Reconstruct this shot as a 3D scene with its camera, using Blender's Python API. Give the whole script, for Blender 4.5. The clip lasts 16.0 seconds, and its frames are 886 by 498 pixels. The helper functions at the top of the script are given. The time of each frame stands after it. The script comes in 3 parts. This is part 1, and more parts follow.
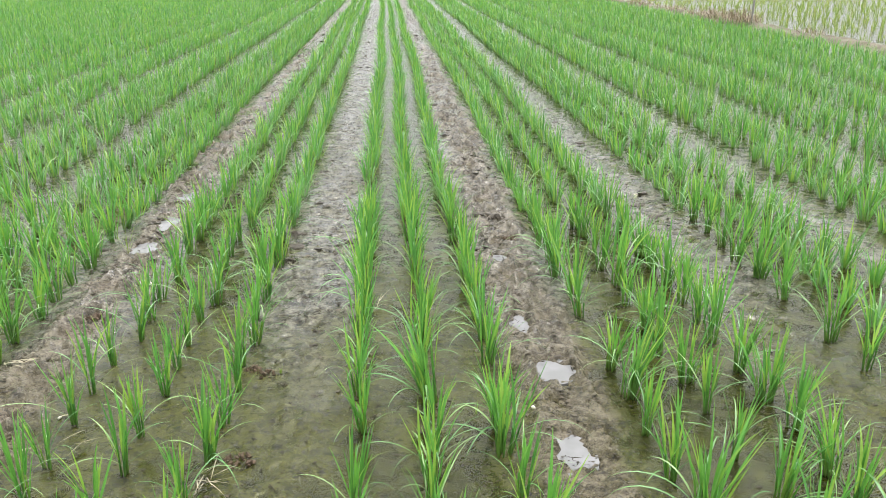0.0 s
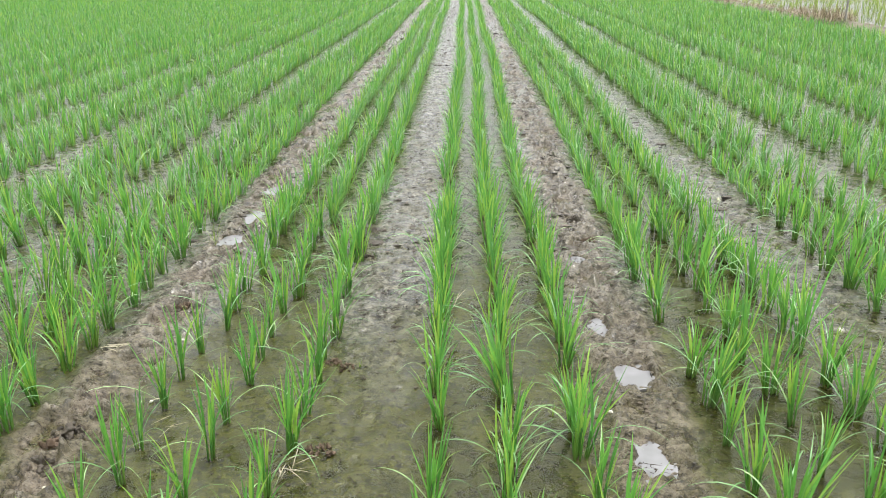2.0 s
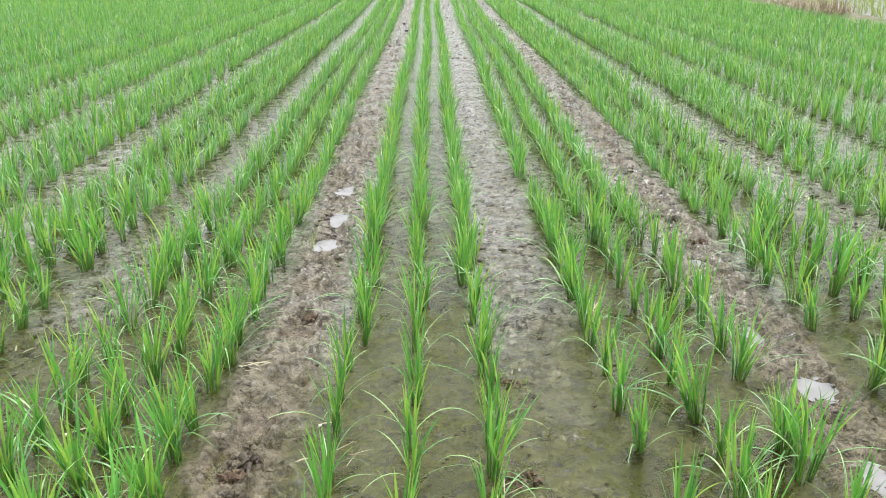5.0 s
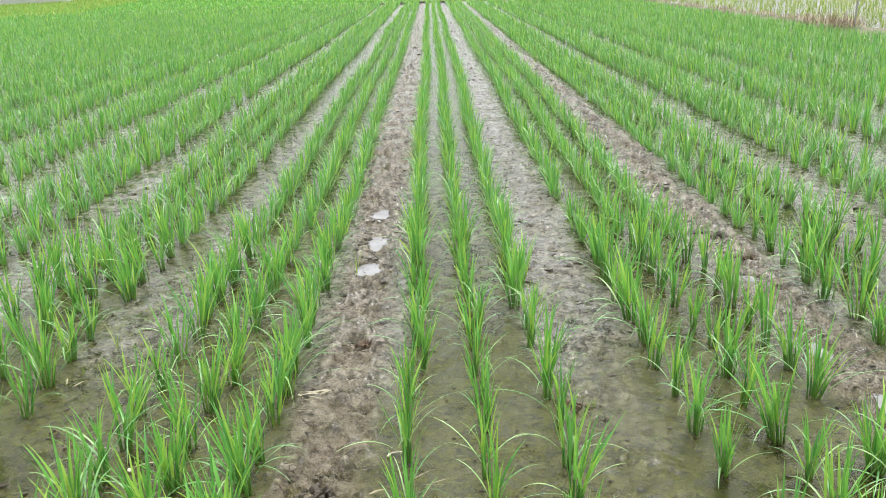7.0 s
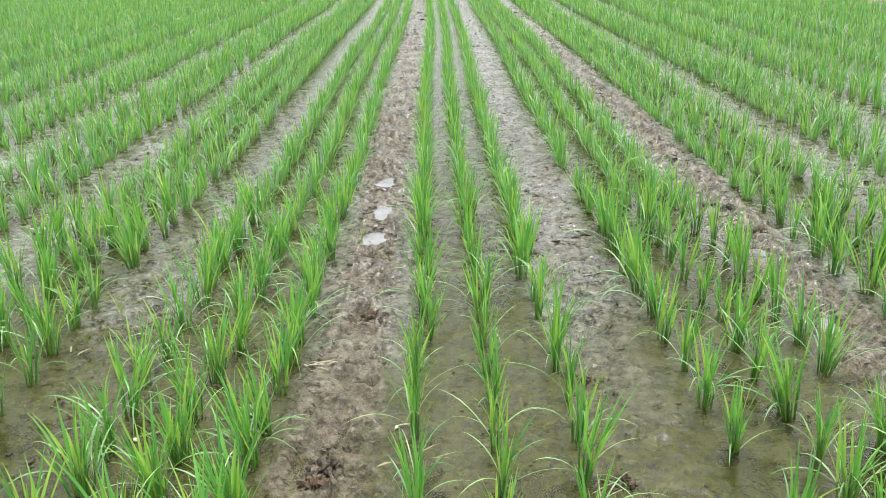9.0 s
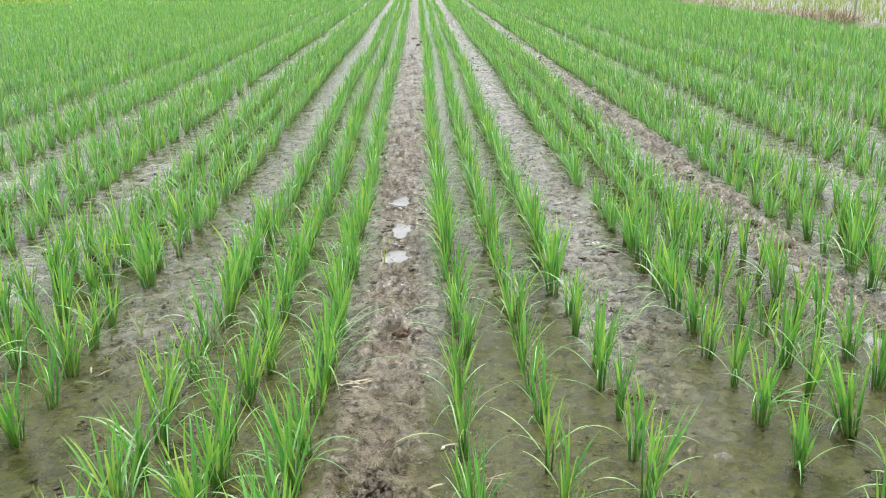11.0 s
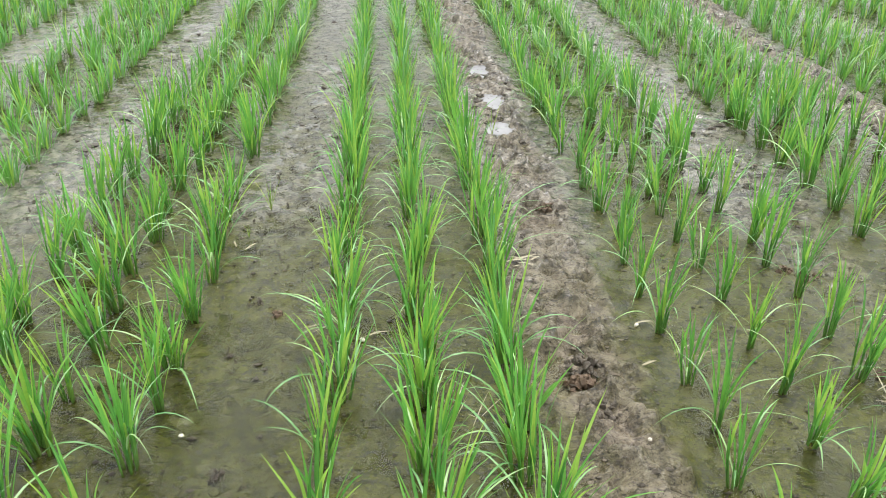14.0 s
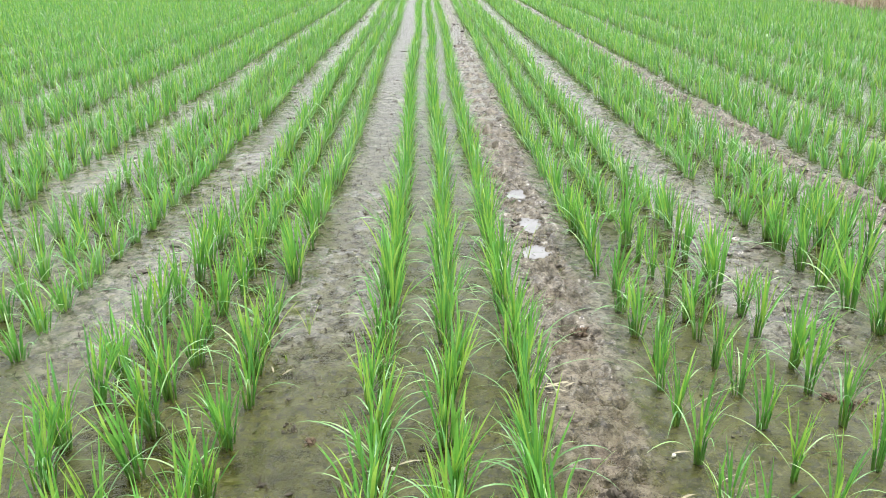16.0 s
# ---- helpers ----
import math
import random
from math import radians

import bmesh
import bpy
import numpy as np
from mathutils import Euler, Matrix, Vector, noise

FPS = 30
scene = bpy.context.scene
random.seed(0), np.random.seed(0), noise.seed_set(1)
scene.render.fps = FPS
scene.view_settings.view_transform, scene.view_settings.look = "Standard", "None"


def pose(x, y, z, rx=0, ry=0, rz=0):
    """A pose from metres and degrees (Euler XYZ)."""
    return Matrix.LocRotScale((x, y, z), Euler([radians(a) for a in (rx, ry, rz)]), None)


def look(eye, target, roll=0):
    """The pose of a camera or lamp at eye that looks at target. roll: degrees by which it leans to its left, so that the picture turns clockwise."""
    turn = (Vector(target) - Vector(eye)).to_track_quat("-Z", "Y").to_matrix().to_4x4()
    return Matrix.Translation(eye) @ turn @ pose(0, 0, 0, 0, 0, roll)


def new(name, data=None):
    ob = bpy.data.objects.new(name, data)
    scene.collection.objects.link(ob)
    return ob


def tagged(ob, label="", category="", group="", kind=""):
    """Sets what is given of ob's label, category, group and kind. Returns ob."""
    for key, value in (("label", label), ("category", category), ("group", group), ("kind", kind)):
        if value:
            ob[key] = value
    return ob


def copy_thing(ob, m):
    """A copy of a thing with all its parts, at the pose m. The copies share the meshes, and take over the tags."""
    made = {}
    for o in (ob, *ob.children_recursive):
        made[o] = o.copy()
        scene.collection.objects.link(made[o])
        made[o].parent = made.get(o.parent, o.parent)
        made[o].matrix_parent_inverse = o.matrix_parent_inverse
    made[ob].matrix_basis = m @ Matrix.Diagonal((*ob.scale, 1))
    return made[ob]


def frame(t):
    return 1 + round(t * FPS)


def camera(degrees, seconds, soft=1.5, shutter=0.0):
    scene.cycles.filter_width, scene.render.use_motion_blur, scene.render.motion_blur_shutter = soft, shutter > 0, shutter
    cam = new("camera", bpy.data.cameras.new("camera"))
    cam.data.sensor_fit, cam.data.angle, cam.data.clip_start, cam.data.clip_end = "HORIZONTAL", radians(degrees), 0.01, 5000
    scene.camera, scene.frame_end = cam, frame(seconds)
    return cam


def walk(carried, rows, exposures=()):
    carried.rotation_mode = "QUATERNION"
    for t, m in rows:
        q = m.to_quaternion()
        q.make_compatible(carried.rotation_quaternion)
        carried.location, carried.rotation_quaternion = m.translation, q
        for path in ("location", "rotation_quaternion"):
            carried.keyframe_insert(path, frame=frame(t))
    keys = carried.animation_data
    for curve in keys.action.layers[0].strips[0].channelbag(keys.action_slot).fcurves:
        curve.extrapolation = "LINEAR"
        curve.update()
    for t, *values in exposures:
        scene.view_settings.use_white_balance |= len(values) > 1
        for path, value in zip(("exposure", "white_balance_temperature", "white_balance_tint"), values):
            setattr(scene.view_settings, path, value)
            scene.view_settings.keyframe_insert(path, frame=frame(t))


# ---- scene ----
cam = camera(57.7, 16.0, soft=0.5)
PATH = [
    (0, (0.011, 0.008, 1.482), (-0.049, 1.888, 0.801), -0.7),
    (0.5, (0.007, 0.007, 1.488), (-0.107, 1.864, 0.754), -0.7),
    (1, (0.007, 0.009, 1.488), (-0.099, 1.875, 0.776), -0.5),
    (1.5, (-0.008, 0.0, 1.492), (-0.197, 1.861, 0.783), -1.0),
    (2, (-0.019, -0.009, 1.498), (-0.257, 1.855, 0.813), -1.0),
    (2.5, (-0.061, 0.001, 1.488), (-0.254, 1.872, 0.809), -0.5),
    (3, (-0.193, -0.005, 1.493), (-0.34, 1.865, 0.8), -0.7),
    (3.5, (-0.315, -0.036, 1.501), (-0.565, 1.816, 0.787), 0.3),
    (4, (-0.394, -0.008, 1.506), (-0.719, 1.849, 0.84), -0.2),
    (4.5, (-0.576, 0.053, 1.462), (-0.806, 1.91, 0.756), -2.2),
    (5, (-0.772, 0.094, 1.518), (-0.93, 1.958, 0.811), -0.7),
    (5.2, (-0.865, 0.084, 1.503), (-1.015, 1.97, 0.856), -1.3),
    (7.3, (-0.981, 0.153, 1.494), (-1.153, 2.034, 0.835), -2.2),
    (7.5, (-0.975, 0.162, 1.491), (-1.121, 2.035, 0.805), -2.2),
    (8, (-0.991, 0.175, 1.48), (-1.128, 2.023, 0.729), -1.4),
    (8.5, (-0.998, 0.171, 1.469), (-1.184, 2.007, 0.697), -1.5),
    (9, (-1.016, 0.181, 1.495), (-1.189, 2.035, 0.765), -1.6),
    (9.2, (-1.032, 0.18, 1.502), (-1.197, 2.054, 0.823), -1.3),
    (11.3, (-1.309, 0.278, 1.411), (-1.439, 2.16, 0.745), -1.8),
    (11.5, (-1.385, 0.311, 1.445), (-1.513, 2.185, 0.757), -3.9),
    (12, (-1.505, 0.327, 1.452), (-1.68, 2.202, 0.78), -2.6),
    (12.5, (-1.682, 0.308, 1.441), (-1.841, 2.196, 0.799), -1.5),
    (13, (-1.904, 0.292, 1.473), (-2.045, 2.173, 0.808), -1.8),
    (13.5, (-1.925, 0.268, 1.418), (-2.075, 2.12, 0.676), -0.4),
    (14, (-1.942, 0.297, 1.402), (-1.977, 2.051, 0.441), 0.4),
    (14.5, (-1.925, 0.274, 1.369), (-2.01, 1.99, 0.345), -0.2),
    (15, (-1.907, 0.298, 1.389), (-2.002, 1.961, 0.282), -0.5),
    (15.5, (-1.895, 0.299, 1.419), (-2.008, 2.07, 0.496), -0.7),
    (16, (-1.894, 0.28, 1.451), (-2.049, 2.147, 0.752), -1.3),
]
walk(cam, [(t, look(eye, target, roll)) for t, eye, target, roll in PATH], [(0, 0.40), (2.5, 0.40), (5, 0.47), (9, 0.44), (11.5, 0.41), (13.5, 0.39), (14.5, 0.54), (15, 0.58), (15.4, 0.66), (16, 0.59)])

# ---- sky and sun: bright overcast day ----
SKY, SUN = 0.26, 0.9
SUN_UP, SUN_ROUND = 78.0, 30.0
world = bpy.data.worlds.new("overcast_sky")
scene.world = world
world.use_nodes = True
wn, wl = world.node_tree.nodes, world.node_tree.links
sky_node = wn.new("ShaderNodeTexSky")
sky_node.sky_type, sky_node.sun_disc = "NISHITA", False
sky_node.sun_elevation, sky_node.sun_rotation = radians(SUN_UP), radians(SUN_ROUND)
sky_node.air_density, sky_node.dust_density, sky_node.ozone_density = 1.0, 5.0, 1.0
grey_sky = wn.new("ShaderNodeHueSaturation")
grey_sky.inputs["Saturation"].default_value = 0.16
wl.new(sky_node.outputs["Color"], grey_sky.inputs["Color"])
wl.new(grey_sky.outputs["Color"], wn["Background"].inputs["Color"])
wn["Background"].inputs["Strength"].default_value = SKY
sun = new("sun", bpy.data.lights.new("sun", "SUN"))
sun.data.energy, sun.data.angle, sun.data.color = SUN, radians(14), (1.0, 0.97, 0.92)
sun_way = Vector((math.sin(radians(SUN_ROUND)) * math.cos(radians(SUN_UP)), math.cos(radians(SUN_ROUND)) * math.cos(radians(SUN_UP)), math.sin(radians(SUN_UP))))
sun.matrix_world = look(sun_way * 60, (0, 0, 0))


# ---- materials ----
def material(name):
    mat = bpy.data.materials.new(name)
    mat.use_nodes = True
    return mat, mat.node_tree.nodes, mat.node_tree.links, mat.node_tree.nodes["Principled BSDF"]


def noise_node(nodes, links, scale, detail=4.0, rough=0.6, coords=None):
    n = nodes.new("ShaderNodeTexNoise")
    n.inputs["Scale"].default_value, n.inputs["Detail"].default_value, n.inputs["Roughness"].default_value = scale, detail, rough
    if coords:
        links.new(coords, n.inputs["Vector"])
    return n


def ramp(nodes, links, fac, stops):
    r = nodes.new("ShaderNodeValToRGB")
    while len(r.color_ramp.elements) < len(stops):
        r.color_ramp.elements.new(0.5)
    for e, (at, col) in zip(r.color_ramp.elements, stops):
        e.position = at
        e.color = (*col, 1) if len(col) == 3 else col
    links.new(fac, r.inputs["Fac"])
    return r


def blend(nodes, links, fac, a, b, mode="MIX"):
    m = nodes.new("ShaderNodeMix")
    m.data_type, m.blend_type = "RGBA", mode
    for sock, val in ((m.inputs[0], fac), (m.inputs[6], a), (m.inputs[7], b)):
        if isinstance(val, (int, float)):
            sock.default_value = val
        elif isinstance(val, tuple):
            sock.default_value = (*val, 1)
        else:
            links.new(val, sock)
    return m.outputs[2]


def maths(nodes, links, op, a, b=0.0):
    m = nodes.new("ShaderNodeMath")
    m.operation = op
    for sock, val in zip(m.inputs, (a, b)):
        if isinstance(val, (int, float)):
            sock.default_value = val
        else:
            links.new(val, sock)
    return m.outputs[0]


def attribute(nodes, name):
    a = nodes.new("ShaderNodeAttribute")
    a.attribute_name = name
    return a.outputs["Fac"]


def mud_material():
    mat, n, l, bsdf = material("wet_mud")
    pos = n.new("ShaderNodeNewGeometry").outputs["Position"]
    big = noise_node(n, l, 1.3, 3, 0.55, pos)
    mid = noise_node(n, l, 13.0, 6, 0.7, pos)
    fine = noise_node(n, l, 75.0, 4, 0.7, pos)
    speck = noise_node(n, l, 190.0, 2, 0.5, pos)
    grit = noise_node(n, l, 34.0, 5, 0.75, pos)
    mottle = maths(n, l, "ADD", maths(n, l, "MULTIPLY", mid.outputs["Fac"], 0.45), maths(n, l, "MULTIPLY", grit.outputs["Fac"], 0.55))
    grey = ramp(n, l, mottle, [(0.40, MUD_DARK), (0.475, MUD_MID), (0.58, MUD_PALE)])
    olive = ramp(n, l, mottle, [(0.35, ALGAE_DARK), (0.45, ALGAE_MID), (0.62, ALGAE_PALE)])
    wet = maths(n, l, "ADD", attribute(n, "algae"), maths(n, l, "MULTIPLY", maths(n, l, "SUBTRACT", big.outputs["Fac"], 0.5), 1.4))
    wet = ramp(n, l, wet, [(0.25, (0, 0, 0)), (0.75, (1, 1, 1))]).outputs["Color"]
    col = blend(n, l, wet, grey.outputs["Color"], olive.outputs["Color"])
    churned = ramp(n, l, maths(n, l, "MULTIPLY", attribute(n, "churn"), maths(n, l, "ADD", mid.outputs["Fac"], 0.45)), [(0.2, (0, 0, 0)), (0.8, (1, 1, 1))])
    col = blend(n, l, churned.outputs["Color"], col, ramp(n, l, maths(n, l, "ADD", maths(n, l, "MULTIPLY", mid.outputs["Fac"], 0.75), maths(n, l, "MULTIPLY", grit.outputs["Fac"], 0.25)), [(0.38, CHURN_DARK), (0.47, CHURN_MID), (0.60, CHURN_PALE)]).outputs["Color"])
    bits = ramp(n, l, speck.outputs["Fac"], [(0.36, (0.25, 0.23, 0.2)), (0.44, (1, 1, 1))])
    col = blend(n, l, 0.8, col, bits.outputs["Color"], "MULTIPLY")
    dots = noise_node(n, l, 95.0, 1, 0.5, pos)
    col = blend(n, l, 0.9, col, ramp(n, l, dots.outputs["Fac"], [(0.27, (0.15, 0.13, 0.1)), (0.33, (1, 1, 1))]).outputs["Color"], "MULTIPLY")
    for cells, reach, share, deep in ((38.0, 0.30, 0.42, 0.80), (85.0, 0.33, 0.50, 0.75), (170.0, 0.36, 0.45, 0.7)):
        cell = n.new("ShaderNodeTexVoronoi")
        cell.inputs["Scale"].default_value = cells
        wob = noise_node(n, l, cells * 2.2, 2, 0.6, pos)
        jog = n.new("ShaderNodeVectorMath")
        jog.operation = "MULTIPLY_ADD"
        l.new(wob.outputs["Color"], jog.inputs[0])
        jog.inputs[1].default_value = (1.1 / cells,) * 3
        l.new(pos, jog.inputs[2])
        l.new(jog.outputs["Vector"], cell.inputs["Vector"])
        chip = maths(n, l, "MULTIPLY", maths(n, l, "LESS_THAN", cell.outputs["Distance"], reach), maths(n, l, "LESS_THAN", maths(n, l, "FRACT", maths(n, l, "MULTIPLY", cell.outputs["Color"], 7.3)), share))
        chip = maths(n, l, "MULTIPLY", chip, maths(n, l, "MULTIPLY", deep, ramp(n, l, mid.outputs["Fac"], [(0.36, (1, 1, 1)), (0.56, (0.15, 0.15, 0.15))]).outputs["Color"]))
        col = blend(n, l, chip, col, (0.018, 0.015, 0.010))
    warp = n.new("ShaderNodeMapping")
    warp.inputs["Scale"].default_value = (16, 48, 20)
    l.new(pos, warp.inputs["Vector"])
    rotten = noise_node(n, l, 1.0, 3, 0.6, warp.outputs["Vector"])
    col = blend(n, l, 0.85, col, ramp(n, l, rotten.outputs["Fac"], [(0.34, (0.25, 0.23, 0.19)), (0.41, (1, 1, 1))]).outputs["Color"], "MULTIPLY")
    shred = n.new("ShaderNodeMapping")
    shred.inputs["Scale"].default_value, shred.inputs["Rotation"].default_value = (42, 105, 50), (0, 0, 0.9)
    l.new(pos, shred.inputs["Vector"])
    col = blend(n, l, 0.45, col, ramp(n, l, noise_node(n, l, 1.0, 3, 0.6, shred.outputs["Vector"]).outputs["Fac"], [(0.39, (0.2, 0.18, 0.15)), (0.45, (1, 1, 1))]).outputs["Color"], "MULTIPLY")
    grain = ramp(n, l, fine.outputs["Fac"], [(0.3, (0.6, 0.6, 0.6)), (0.7, (1.3, 1.3, 1.3))])
    col = blend(n, l, 0.5, col, grain.outputs["Color"], "MULTIPLY")
    turf = noise_node(n, l, 0.35, 4, 0.7, pos)
    grass = ramp(n, l, turf.outputs["Fac"], [(0.3, (0.075, 0.18, 0.04)), (0.7, (0.12, 0.23, 0.05))])
    col = blend(n, l, attribute(n, "meadow"), col, grass.outputs["Color"])
    l.new(col, bsdf.inputs["Base Color"])
    rough = ramp(n, l, mid.outputs["Fac"], [(0.38, (0.13, 0.13, 0.13)), (0.62, (0.42, 0.42, 0.42))])
    l.new(blend(n, l, attribute(n, "meadow"), rough.outputs["Color"], (1.0, 1.0, 1.0)), bsdf.inputs["Roughness"])
    l.new(maths(n, l, "MULTIPLY", maths(n, l, "SUBTRACT", 1.0, attribute(n, "meadow")), 0.5), bsdf.inputs["Specular IOR Level"])
    film = ramp(n, l, noise_node(n, l, 4.5, 4, 0.65, pos).outputs["Fac"], [(0.38, (0, 0, 0)), (0.52, (1, 1, 1))])
    l.new(maths(n, l, "MULTIPLY", film.outputs["Color"], maths(n, l, "MAXIMUM", maths(n, l, "SUBTRACT", maths(n, l, "SUBTRACT", 1.0, maths(n, l, "MAXIMUM", attribute(n, "meadow"), maths(n, l, "MULTIPLY", attribute(n, "algae"), 0.65))), maths(n, l, "MULTIPLY", attribute(n, "churn"), 0.9)), 0.0)), bsdf.inputs["Coat Weight"])
    bsdf.inputs["Coat Roughness"].default_value, bsdf.inputs["Coat IOR"].default_value = 0.12, 1.5
    b1, b2 = n.new("ShaderNodeBump"), n.new("ShaderNodeBump")
    b1.inputs["Distance"].default_value, b1.inputs["Strength"].default_value = 0.02, 0.9
    b2.inputs["Distance"].default_value, b2.inputs["Strength"].default_value = 0.006, 1.0
    l.new(mottle, b1.inputs["Height"])
    l.new(fine.outputs["Fac"], b2.inputs["Height"])
    l.new(b1.outputs["Normal"], b2.inputs["Normal"])
    l.new(b2.outputs["Normal"], bsdf.inputs["Normal"])
    b3 = n.new("ShaderNodeBump")
    b3.inputs["Distance"].default_value, b3.inputs["Strength"].default_value = 0.006, 0.35
    l.new(mottle, b3.inputs["Height"])
    l.new(b3.outputs["Normal"], bsdf.inputs["Coat Normal"])
    return mat


def water_material():
    mat, n, l, bsdf = material("shallow_water")
    n.remove(bsdf)
    pos = n.new("ShaderNodeNewGeometry").outputs["Position"]
    clear, gloss, fres, mix = (n.new("ShaderNode" + k) for k in ("BsdfTransparent", "BsdfGlossy", "Fresnel", "MixShader"))
    clear.inputs["Color"].default_value = (0.89, 0.91, 0.74, 1)
    gloss.inputs["Roughness"].default_value = 0.20
    fres.inputs["IOR"].default_value = 1.45
    bump = n.new("ShaderNodeBump")
    bump.inputs["Distance"].default_value, bump.inputs["Strength"].default_value = 0.0015, 0.35
    l.new(noise_node(n, l, 9, 2, 0.5, pos).outputs["Fac"], bump.inputs["Height"])
    l.new(bump.outputs["Normal"], gloss.inputs["Normal"])
    l.new(fres.outputs["Fac"], mix.inputs["Fac"])
    l.new(clear.outputs["BSDF"], mix.inputs[1])
    l.new(gloss.outputs["BSDF"], mix.inputs[2])
    l.new(mix.outputs["Shader"], n["Material Output"].inputs["Surface"])
    return mat


def leaf_material(name, deep, fresh, yellow, stem, foot, through_light=0.3, gloss=0.42):
    """Grass blades: along runs from the foot (0) to the tip (1), across from edge (0) to midrib (1)."""
    mat, n, l, bsdf = material(name)
    along, across = attribute(n, "along"), attribute(n, "across")
    chance = maths(n, l, "FRACT", maths(n, l, "ADD", n.new("ShaderNodeObjectInfo").outputs["Random"], n.new("ShaderNodeNewGeometry").outputs["Random Per Island"]))
    pick = ramp(n, l, chance, [(0.0, deep), (0.26, deep), (0.44, fresh), (0.70, fresh), (0.84, yellow), (1.0, yellow)])
    body = blend(n, l, ramp(n, l, along, [(0.08, (0.8, 0.8, 0.8)), (0.30, (0, 0, 0))]).outputs["Color"], pick.outputs["Color"], stem)
    body = blend(n, l, ramp(n, l, along, [(0.015, (1, 1, 1)), (0.085, (0, 0, 0))]).outputs["Color"], body, foot)
    body = blend(n, l, ramp(n, l, along, [(0.88, (0, 0, 0)), (1.0, (0.6, 0.6, 0.6))]).outputs["Color"], body, yellow)
    body = blend(n, l, ramp(n, l, across, [(0.8, (0, 0, 0)), (1.0, (0.45, 0.45, 0.45))]).outputs["Color"], body, yellow)
    pos = n.new("ShaderNodeNewGeometry").outputs["Position"]
    streak = noise_node(n, l, 60, 3, 0.6, pos)
    body = blend(n, l, 0.6, body, ramp(n, l, streak.outputs["Fac"], [(0.3, (0.75, 0.78, 0.7)), (0.7, (1.15, 1.12, 1.1))]).outputs["Color"], "MULTIPLY")
    l.new(body, bsdf.inputs["Base Color"])
    bsdf.inputs["Roughness"].default_value, bsdf.inputs["Specular IOR Level"].default_value = gloss, 0.6
    glow, mix = n.new("ShaderNodeBsdfTranslucent"), n.new("ShaderNodeMixShader")
    l.new(blend(n, l, 0.35, body, yellow), glow.inputs["Color"])
    mix.inputs["Fac"].default_value = through_light
    l.new(bsdf.outputs["BSDF"], mix.inputs[1])
    l.new(glow.outputs["BSDF"], mix.inputs[2])
    l.new(mix.outputs["Shader"], n["Material Output"].inputs["Surface"])
    return mat


def plain_material(name, dark, pale, rough=0.8, scale=20.0, relief=0.004):
    mat, n, l, bsdf = material(name)
    pos = n.new("ShaderNodeTexCoord").outputs["Object"]
    a = noise_node(n, l, scale, 5, 0.65, pos)
    l.new(ramp(n, l, a.outputs["Fac"], [(0.3, dark), (0.7, pale)]).outputs["Color"], bsdf.inputs["Base Color"])
    bsdf.inputs["Roughness"].default_value = rough
    bump = n.new("ShaderNodeBump")
    bump.inputs["Distance"].default_value = relief
    l.new(noise_node(n, l, scale * 5, 3, 0.6, pos).outputs["Fac"], bump.inputs["Height"])
    l.new(bump.outputs["Normal"], bsdf.inputs["Normal"])
    return mat


MUD_DARK, MUD_MID, MUD_PALE = (0.020, 0.019, 0.012), (0.105, 0.101, 0.066), (0.240, 0.230, 0.168)
ALGAE_DARK, ALGAE_MID, ALGAE_PALE = (0.017, 0.018, 0.001), (0.050, 0.053, 0.002), (0.092, 0.096, 0.008)
CHURN_DARK, CHURN_MID, CHURN_PALE = (0.066, 0.050, 0.033), (0.155, 0.126, 0.086), (0.245, 0.207, 0.148)
MUD, WATER = mud_material(), water_material()
RICE = leaf_material("rice_leaf", (0.070, 0.29, 0.062), (0.155, 0.475, 0.085), (0.38, 0.61, 0.105), (0.19, 0.33, 0.072), (0.045, 0.036, 0.016), 0.40)
# paler copy of the rice leaf: sky reflected on arching blades, put into the colour
SKY_SHEEN_RICE = leaf_material("sky_sheen_rice_leaf", (0.15, 0.36, 0.13), (0.22, 0.45, 0.18), (0.36, 0.56, 0.24), (0.17, 0.28, 0.09), (0.06, 0.05, 0.02), 0.3, 0.40)
PALE_RICE = leaf_material("pale_rice_leaf", (0.20, 0.36, 0.06), (0.30, 0.45, 0.08), (0.46, 0.52, 0.15), (0.24, 0.30, 0.08), (0.10, 0.09, 0.04), 0.38)
STRAW = leaf_material("dry_straw", (0.20, 0.15, 0.09), (0.30, 0.24, 0.15), (0.42, 0.36, 0.24), (0.20, 0.15, 0.10), (0.14, 0.10, 0.07), 0.15)
# murky puddle water; its pale base colour also carries the bright sky's reflection
CLOUDY_SKY, cn, cl, cloudy = material("cloudy_sky_water")
cl.new(ramp(cn, cl, noise_node(cn, cl, 8.0, 3, 0.5, cn.new("ShaderNodeNewGeometry").outputs["Position"]).outputs["Fac"], [(0.35, (0.21, 0.21, 0.21)), (0.65, (0.28, 0.28, 0.285))]).outputs["Color"], cloudy.inputs["Base Color"])
cloudy.inputs["Roughness"].default_value, cloudy.inputs["IOR"].default_value = 0.04, 1.33
CLOD = plain_material("mud_clod", (0.070, 0.056, 0.037), (0.20, 0.165, 0.115), 0.5, 90, 0.004)
WET_CLOD = plain_material("wet_dark_clod", (0.035, 0.028, 0.020), (0.110, 0.090, 0.064), 0.4, 60, 0.004)
RUST = plain_material("rust_brown_mud", (0.060, 0.038, 0.022), (0.17, 0.115, 0.072), 0.7, 60, 0.004)
TWIG = plain_material("dark_twig", (0.012, 0.010, 0.007), (0.055, 0.045, 0.03), 0.6)
TWIG.node_tree.nodes["Principled BSDF"].inputs["Specular IOR Level"].default_value = 0.12
